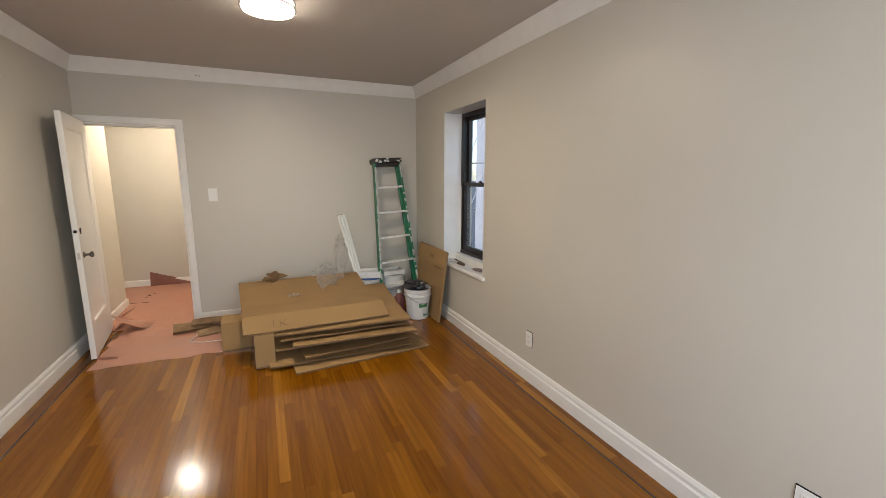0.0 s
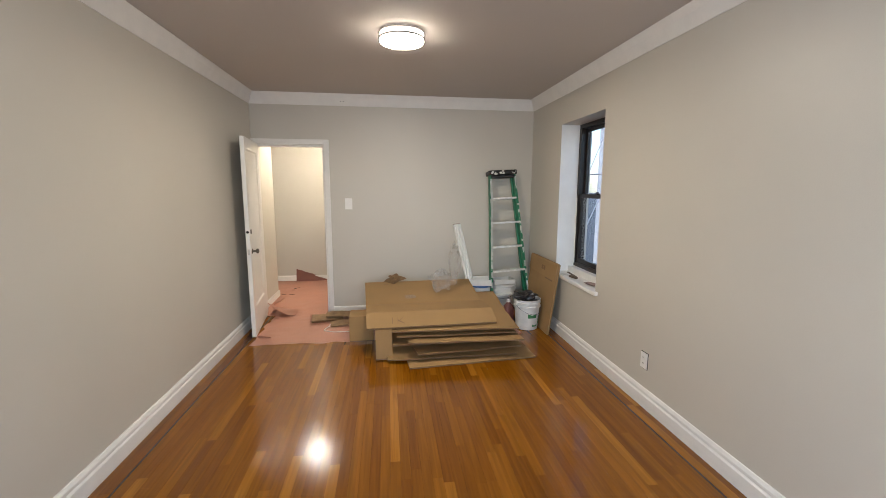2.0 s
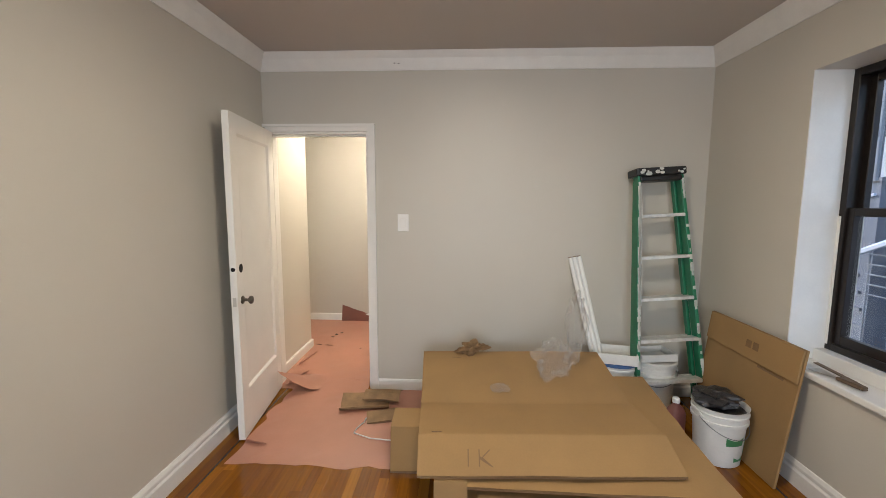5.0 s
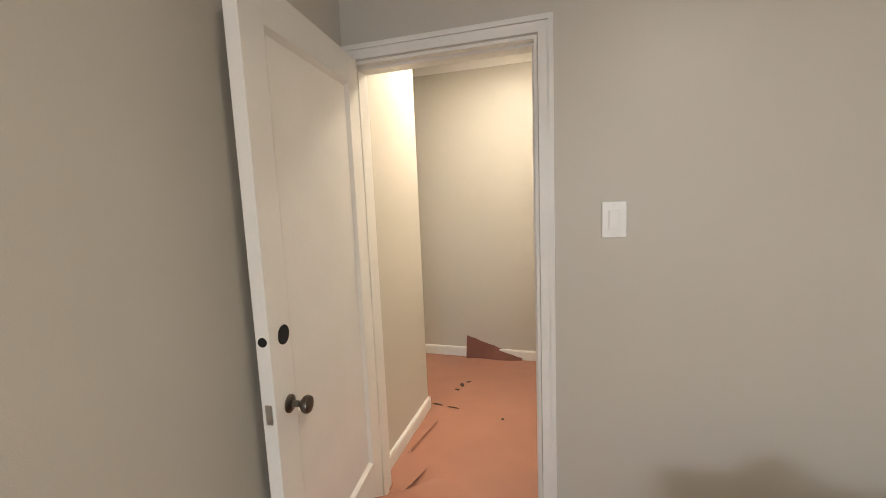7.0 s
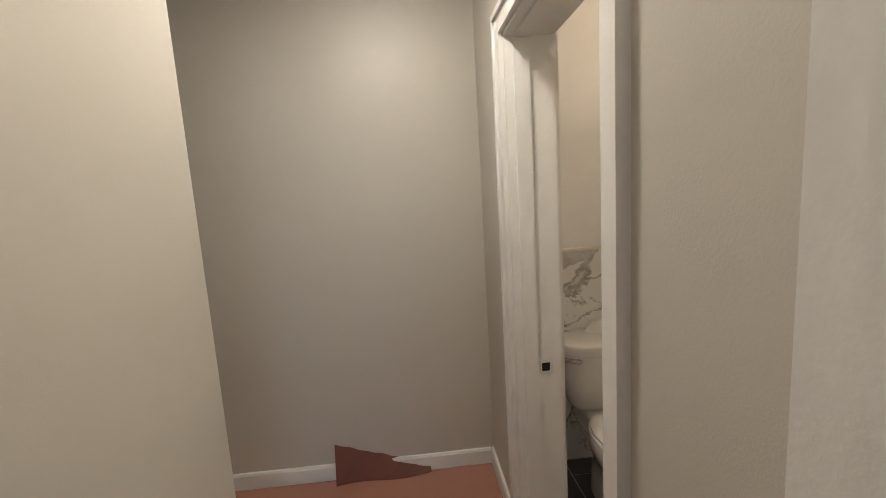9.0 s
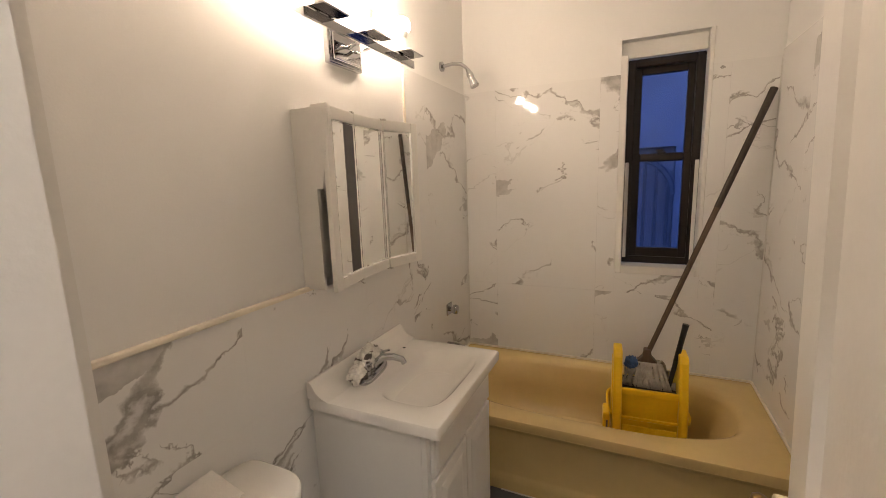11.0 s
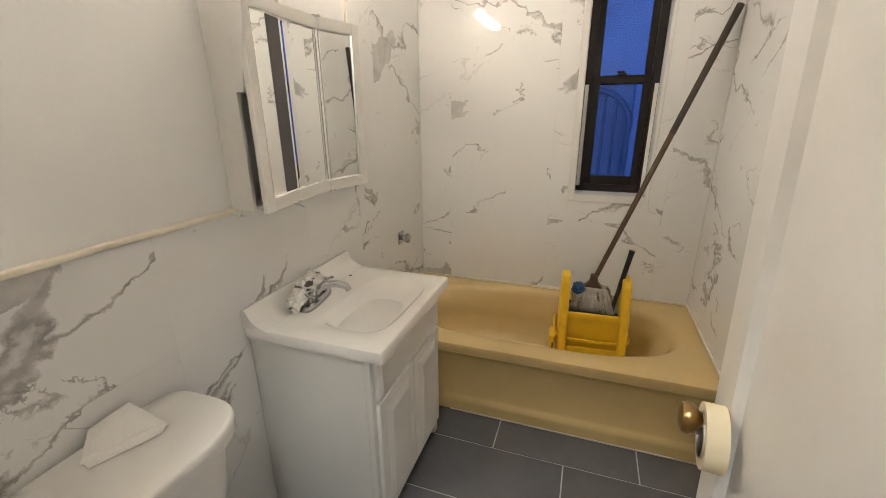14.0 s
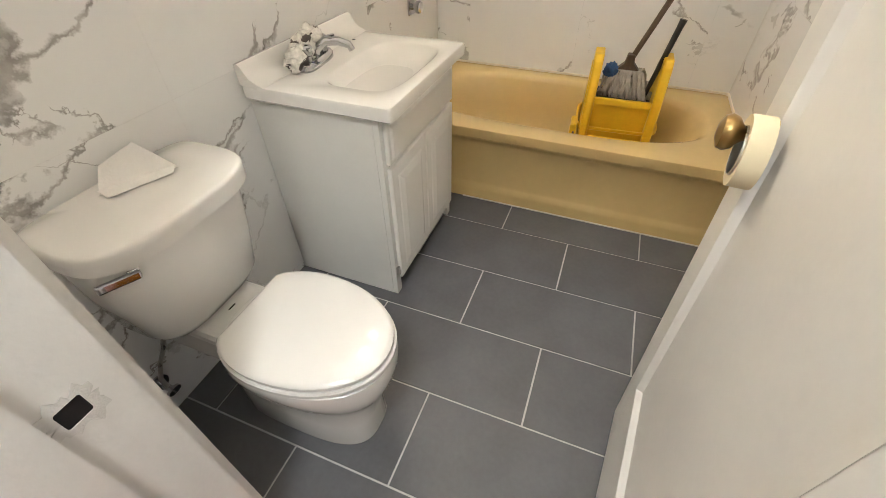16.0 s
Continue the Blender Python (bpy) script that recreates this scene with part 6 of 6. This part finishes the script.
def wringer_bucket():
    t = thing("wringer_bucket", pose(3.135, 0.785, 0.066, 0, 0, 4), "yellow plastic mop wringer bucket standing in the bathtub", "mop bucket")
    bm = bmesh.new()
    loft(bm, [oval(0, 0, z, a, b, 5, 40) for z, a, b in ((0.0, 0.120, 0.140), (0.01, 0.126, 0.148), (0.18, 0.142, 0.178), (0.225, 0.146, 0.186), (0.232, 0.156, 0.196), (0.244, 0.156, 0.196), (0.244, 0.146, 0.186), (0.18, 0.134, 0.170), (0.02, 0.116, 0.138))])
    part("bucket_body", finish(bm, smooth=True), YELLOW, t)
    for s in (-1, 1):
        bm = bmesh.new()
        pts = [(-0.165, 0.06), (-0.170, 0.20), (-0.150, 0.36), (-0.100, 0.530), (-0.075, 0.558), (0.010, 0.565), (0.040, 0.545), (0.085, 0.42), (0.115, 0.32), (0.100, 0.06)]
        y0 = s * 0.148
        loft(bm, [[(x * 0.93, y0 - 0.021, z) for x, z in pts], [(x, y0 - 0.012, z) for x, z in pts], [(x, y0 + 0.012, z) for x, z in pts], [(x * 0.93, y0 + 0.021, z) for x, z in pts]])
        part("side_cheek", finish(bm, 0.005), YELLOW, t)
        bm = bmesh.new()
        loft(bm, [[(x * 0.65, y0 + s * 0.021, 0.10 + (z - 0.06) * 0.80 + 0.0) for x, z in pts], [(x * 0.60, y0 + s * 0.025, 0.11 + (z - 0.06) * 0.78) for x, z in pts]])
        part("cheek_rib", finish(bm), YELLOW, t)
    part("press_plate", finish(boxes(((-0.115, -0.132, 0.20), (-0.098, 0.132, 0.375)), ((-0.125, -0.132, 0.345), (-0.112, 0.132, 0.378)), bevel=0.004)), YELLOW, t)
    part("front_panel", boxes(((-0.166, -0.120, 0.08), (-0.157, 0.120, 0.205)), bevel=0.004), YELLOW, t)
    part("wringer_well", boxes(((-0.095, -0.132, 0.24), (0.085, 0.132, 0.36)), bevel=0.01), BLACKP, t, "dark inside of the wringer")
    part("corner_spout", boxes(((-0.155, 0.180, 0.10), (-0.04, 0.215, 0.246)), bevel=0.012), YELLOW, t)
    part("warning_strip", boxes(((-0.1612, 0.190, 0.09), (-0.1552, 0.199, 0.21))), RAG, t)
    for sx in (-1, 1):
        for sy in (-1, 1):
            part("caster", boxes(((sx * 0.09 - 0.02, sy * 0.11 - 0.012, -0.004), (sx * 0.09 + 0.02, sy * 0.11 + 0.012, 0.012)), bevel=0.004), BLACKP, t)
    return t


wringer_bucket()
mp_ = thing("mop", pose(0, 0, 0), "wet mop with a long dark wooden handle in the wringer", "mop")
a, b = Vector((3.185, 0.790, 0.565)), Vector((3.400, 0.300, 1.890))
part("handle", finish(tube([a + (b - a) * (i / 6) for i in range(7)], 0.0125, 12, taper=0.0145), smooth=True), HANDLEWOOD, mp_)
part("grip", finish(tube([b - (b - a) * 0.42, b - (b - a) * 0.1, b + (b - a) * 0.004], 0.0150, 12, taper=0.0165), smooth=True), DARKWOOD, mp_, "dark grip sleeve")
bm = bmesh.new()
loft(bm, [[(a.x + p * 0.022, a.y + q * w, z) for p, q in ((-1, -1), (1, -1), (1, 1), (-1, 1))] for z, w in ((0.50, 0.062), (0.525, 0.055), (0.56, 0.022), (0.60, 0.017))])
part("clamp", finish(bm, 0.004), HANDLEWOOD, mp_)
rnd = random.Random(11)
bm = bmesh.new()
for k in range(46):
    u = -0.065 + 0.13 * k / 45
    s = -1 if k % 3 else 1
    p0 = Vector((a.x - 0.01, a.y + u * 0.8, 0.525))
    pts = [p0, p0 + Vector((s * 0.030, 0.3 * u + rnd.uniform(-0.005, 0.005), 0.006)), p0 + Vector((s * 0.072, 0.6 * u + rnd.uniform(-0.01, 0.01), -0.030)), p0 + Vector((s * 0.094, 0.9 * u + rnd.uniform(-0.012, 0.012), -0.078)), p0 + Vector((s * 0.086, 0.9 * u - 0.010, -0.112)), p0 + Vector((s * 0.066, 0.9 * u - 0.024, -0.104)), p0 + Vector((s * 0.070, 0.8 * u - 0.028, -0.060))]
    tube(pts, 0.0058, 6, bm)
tagged(part("yarn", finish(bm, smooth=True), COTTON, mp_, "grey looped cotton yarn"), kind="stuff")
cl = thing("scrub_cloth", pose(3.135, 0.865, 0.50), "small blue cloth tucked beside the mop", "cloth")
bm = bmesh.new()
bmesh.ops.create_icosphere(bm, subdivisions=3, radius=1)
for v in bm.verts:
    v.co = Vector((v.co.x * 0.03, v.co.y * 0.032, v.co.z * 0.035 + 0.03)) * (1 + 0.4 * noise.noise(v.co * 2.3))
part("cloth", bm, BLUECLOTH, cl)
br = thing("toilet_brush", pose(0, 0, 0), "black plastic brush handle standing in the wringer", "brush")
p, q = Vector((3.10, 0.690, 0.43)), Vector((3.12, 0.628, 0.775))
part("handle", finish(tube([p, p + (q - p) * 0.4, p + (q - p) * 0.45, p + (q - p) * 0.9, p + (q - p) * 0.97, q], 0.010, 12, taper=0.0155), smooth=True), BLACKP, br)

# roll of masking tape hung on the bathroom door knob
tp = thing("masking_tape", pose(1.584, 0.6535, 0.9590, 88.3, 0, -6.2), "roll of cream masking tape hung on the door knob", "tape")
part("roll", finish(lathe([(0.036, -0.014), (0.0510, -0.015), (0.0515, -0.013), (0.0515, 0.013), (0.0510, 0.015), (0.036, 0.014), (0.036, -0.014)], 40, False, False), smooth=True), TAPE, tp)
part("core", finish(lathe([(0.0335, -0.017), (0.0358, -0.017), (0.0358, 0.017), (0.0335, 0.017), (0.0335, -0.017)], 40, False, False), smooth=True), DULLCHROME, tp, "shiny printed core")

# strike hole in the bathroom door lining
st = thing("strike_plate_hole", pose(0.986, DOOR_B[1] - 0.0122, 0.795) @ Matrix.Diagonal((0.95, 1, 0.72, 1)), "chipped dark latch hole in the painted door lining", "strike")
part("mortise", boxes(((-0.017, -0.0006, -0.024), (0.017, 0.0, 0.024))), HOLE, st)
bm = bmesh.new()
rings = []
for hole in (1, 0):
    ring = []
    for k in range(40):
        t = 2 * math.pi * (k + 0.5) / 40
        c, q = math.cos(t), math.sin(t)
        m = 1 / max(abs(c) / 0.0168, abs(q) / 0.0238)
        r = m if hole else m + 0.012 + 0.030 * abs(noise.noise(Vector((c * 2.1, q * 2.1, 7)))) + 0.014 * noise.noise(Vector((c * 6, q * 6, 2)))
        ring.append((c * r, q * r))
    rings.append(ring)
for y0, y1 in ((-0.0022, -0.0001),):
    loft(bm, [[(x, y1, z) for x, z in rings[0]], [(x, y0, z) for x, z in rings[0]], [(x, y0 * 0.6, z) for x, z in rings[1]], [(x, y1, z) for x, z in rings[1]]], False, False)
part("chipped_paint", bm, GROUT, st, "rough chipped paint round the hole")
lt = thing("light_switch", pose(BX0 + 0.5, BY0 + 0.0005, 1.25, 0, 0, 180), "white rocker light switch on the wall", "light switch")
part("plate", boxes(((-0.043, -0.006, -0.067), (0.043, 0, 0.067)), bevel=0.003), PLASTICW, lt)


# ---- pieces of walls and floors ----
PIECES = {}


def slab_mesh(kind, w, d, h, ch, material):
    """A shared flat piece, its top face towards +z and its edge chamfered; w along x, d along y."""
    key = (kind, round(w, 4), round(d, 4))
    if key not in PIECES:
        bm = bmesh.new()
        loft(bm, [[(-w / 2 + k, -d / 2 + k, z), (w / 2 - k, -d / 2 + k, z), (w / 2 - k, d / 2 - k, z), (-w / 2 + k, d / 2 - k, z)] for z, k in ((-h, 0), (-ch, 0), (0, ch))])
        PIECES[key] = mesh_of(kind, bm, material)
    return PIECES[key]


def lay(name, me, parent, m):
    o = bpy.data.objects.new(name, me)
    scene.collection.objects.link(o)
    o.parent = parent
    o.matrix_basis = m
    return o


# bathroom floor tiles, half-bond rows across the room
rows = [2.433, 2.136, 1.840, 1.541, 1.243, BX0 - 0.06]
edges = [TX0 + 0.03] + rows
G = 0.0058
for r in range(len(edges) - 1):
    xa, xb = edges[r + 1], edges[r]
    start = 0.553 if r % 2 == 0 else 0.856
    cuts = sorted({BY0, BY1, *[y for y in (start - 0.61, start, start + 0.61, start + 1.22) if BY0 + 0.02 < y < BY1 - 0.02]})
    for ya, yb in zip(cuts, cuts[1:]):
        lay("tile", slab_mesh("tile", xb - xa - G, yb - ya - G, 0.010, 0.0008, SLATE), BFLOOR, pose((xa + xb) / 2, (ya + yb) / 2, 0.0))


def minus(rect, hole):
    """A rectangle less a rectangle."""
    a, b, c, d = rect
    e, f, g, h = hole
    if e >= b or f <= a or g >= d or h <= c:
        return [rect]
    out = []
    if a < e:
        out.append((a, e, c, d))
    if f < b:
        out.append((f, b, c, d))
    a2, b2 = max(a, e), min(b, f)
    if c < g:
        out.append((a2, b2, c, g))
    if h < d:
        out.append((a2, b2, h, d))
    return out


def tile_wall(name, areas, to_world, hole=None, seam=0.0, label="", tw=0.61, th=1.22, top=2.048):
    """Porcelain tiles on a wall, hung from the top. areas: (u0, u1, z0, z1); seam: where one upright joint stands."""
    w = thing(name, pose(0, 0, 0), label, "tile wall", kind="structure")
    g = 0.0003
    for u0, u1, z0, z1 in areas:
        z = top
        while z > z0:
            z -= th
            u = seam - tw * math.ceil((seam - u0) / tw)
            while u < u1:
                r = (max(u, u0), min(u + tw, u1), max(z, z0), min(z + th, z1))
                if r[1] - r[0] > 0.012 and r[3] - r[2] > 0.012:
                    for q in (minus(r, hole) if hole else [r]):
                        if q[1] - q[0] > 0.010 and q[3] - q[2] > 0.010:
                            me = slab_mesh("wall_tile", q[1] - q[0] - g, q[3] - q[2] - g, 0.009, 0.0001, MARBLE)
                            lay("tile", me, w, to_world((q[0] + q[1]) / 2, (q[2] + q[3]) / 2))
                u += tw
    return w


SEAM_N, SEAM_E = 1.646, 0.468
TW = "white porcelain wall tiles with broken grey veins"
tile_wall("tiles_north", [(BX0, 2.657, 0.001, 1.155), (2.657, BX1 - 0.010, 0.0, 2.040)], lambda u, z: pose(u, BY1 - 0.009, z, 90, 0, 0), label=TW, seam=SEAM_N)
tile_wall("tiles_east", [(BY0 + 0.010, BY1 - 0.010, RIM + 0.002, 2.048)], lambda u, z: pose(BX1 - 0.009, u, z, 90, 0, -90), hole=(BWIN[0], BWIN[1], BWIN[2], BWIN[3]), label=TW, seam=SEAM_E)
tile_wall("tiles_south", [(2.657, BX1 - 0.001, RIM + 0.002, 2.075)], lambda u, z: pose(u, BY0 + 0.009, z, 90, 0, 180), label=TW, seam=3.03, top=2.075)
structure("tile_edge", boxes(((BX0, BY1 - 0.021, 1.155), (2.650, BY1 - 0.0005, 1.171)), ((2.648, BY1 - 0.014, 1.171), (2.657, BY1 - 0.0005, 2.046)), bevel=0.005), CREAM, "cream caulked edge along the top of the tiles", "trim")
structure("tile_caulk", boxes(((BX1 - 0.014, BY1 - 0.014, RIM), (BX1 - 0.0075, BY1 - 0.0075, 2.04)), ((BX1 - 0.0135, BY0 + 0.0075, RIM), (BX1 - 0.0075, BY0 + 0.0135, 2.04))), GROUT, "white caulk in the tiled corners", "caulk")

# oak strips: border, dark inlay line, field
W0 = 0.0565
lanes = [(0.0, 0.0605), (0.0605, 0.121)]
x = 0.1335
while x + W0 < LW - 0.1335 + 0.001:
    lanes.append((x, x + W0))
    x += W0
lanes.append((x, LW - 0.1335))
lanes += [(LW - 0.121, LW - 0.0605), (LW - 0.0605, LW)]
rnd = random.Random(3)
far = []
for a, b in lanes:
    y = LB - rnd.uniform(0, 0.8)
    while y < 0.07:
        ln = rnd.choice((0.45, 0.62, 0.78, 0.95, 1.15, 1.4))
        y0, y1 = max(y, LB), min(y + ln, 0.07)
        if y1 - y0 > 0.03:
            if -4.05 < (y0 + y1) / 2 < -1.25 and abs(y1 - y0 - ln) < 1e-6:
                lay("plank", slab_mesh("plank", b - a - 0.0004, y1 - y0 - 0.0004, 0.011, 0.0004, OAK), FLOOR, pose((a + b) / 2, (y0 + y1) / 2, 0))
            else:
                far.append((a + 0.0003, b - 0.0003, y0, y1 - 0.0007))
        y += ln
bm = bmesh.new()
for a, b, y0, y1 in far:
    box(bm, (a, y0, -0.011), (b, y1, 0.0))
tagged(part("plank_rest", bm, OAK, FLOOR, "amber oak strips"), kind="stuff")
for a in (0.1215, LW - 0.1330):
    part("inlay_line", boxes(((a, LB, -0.011), (a + 0.0115, -0.002, 0.0002))), WALNUT, FLOOR, "dark walnut inlay line")
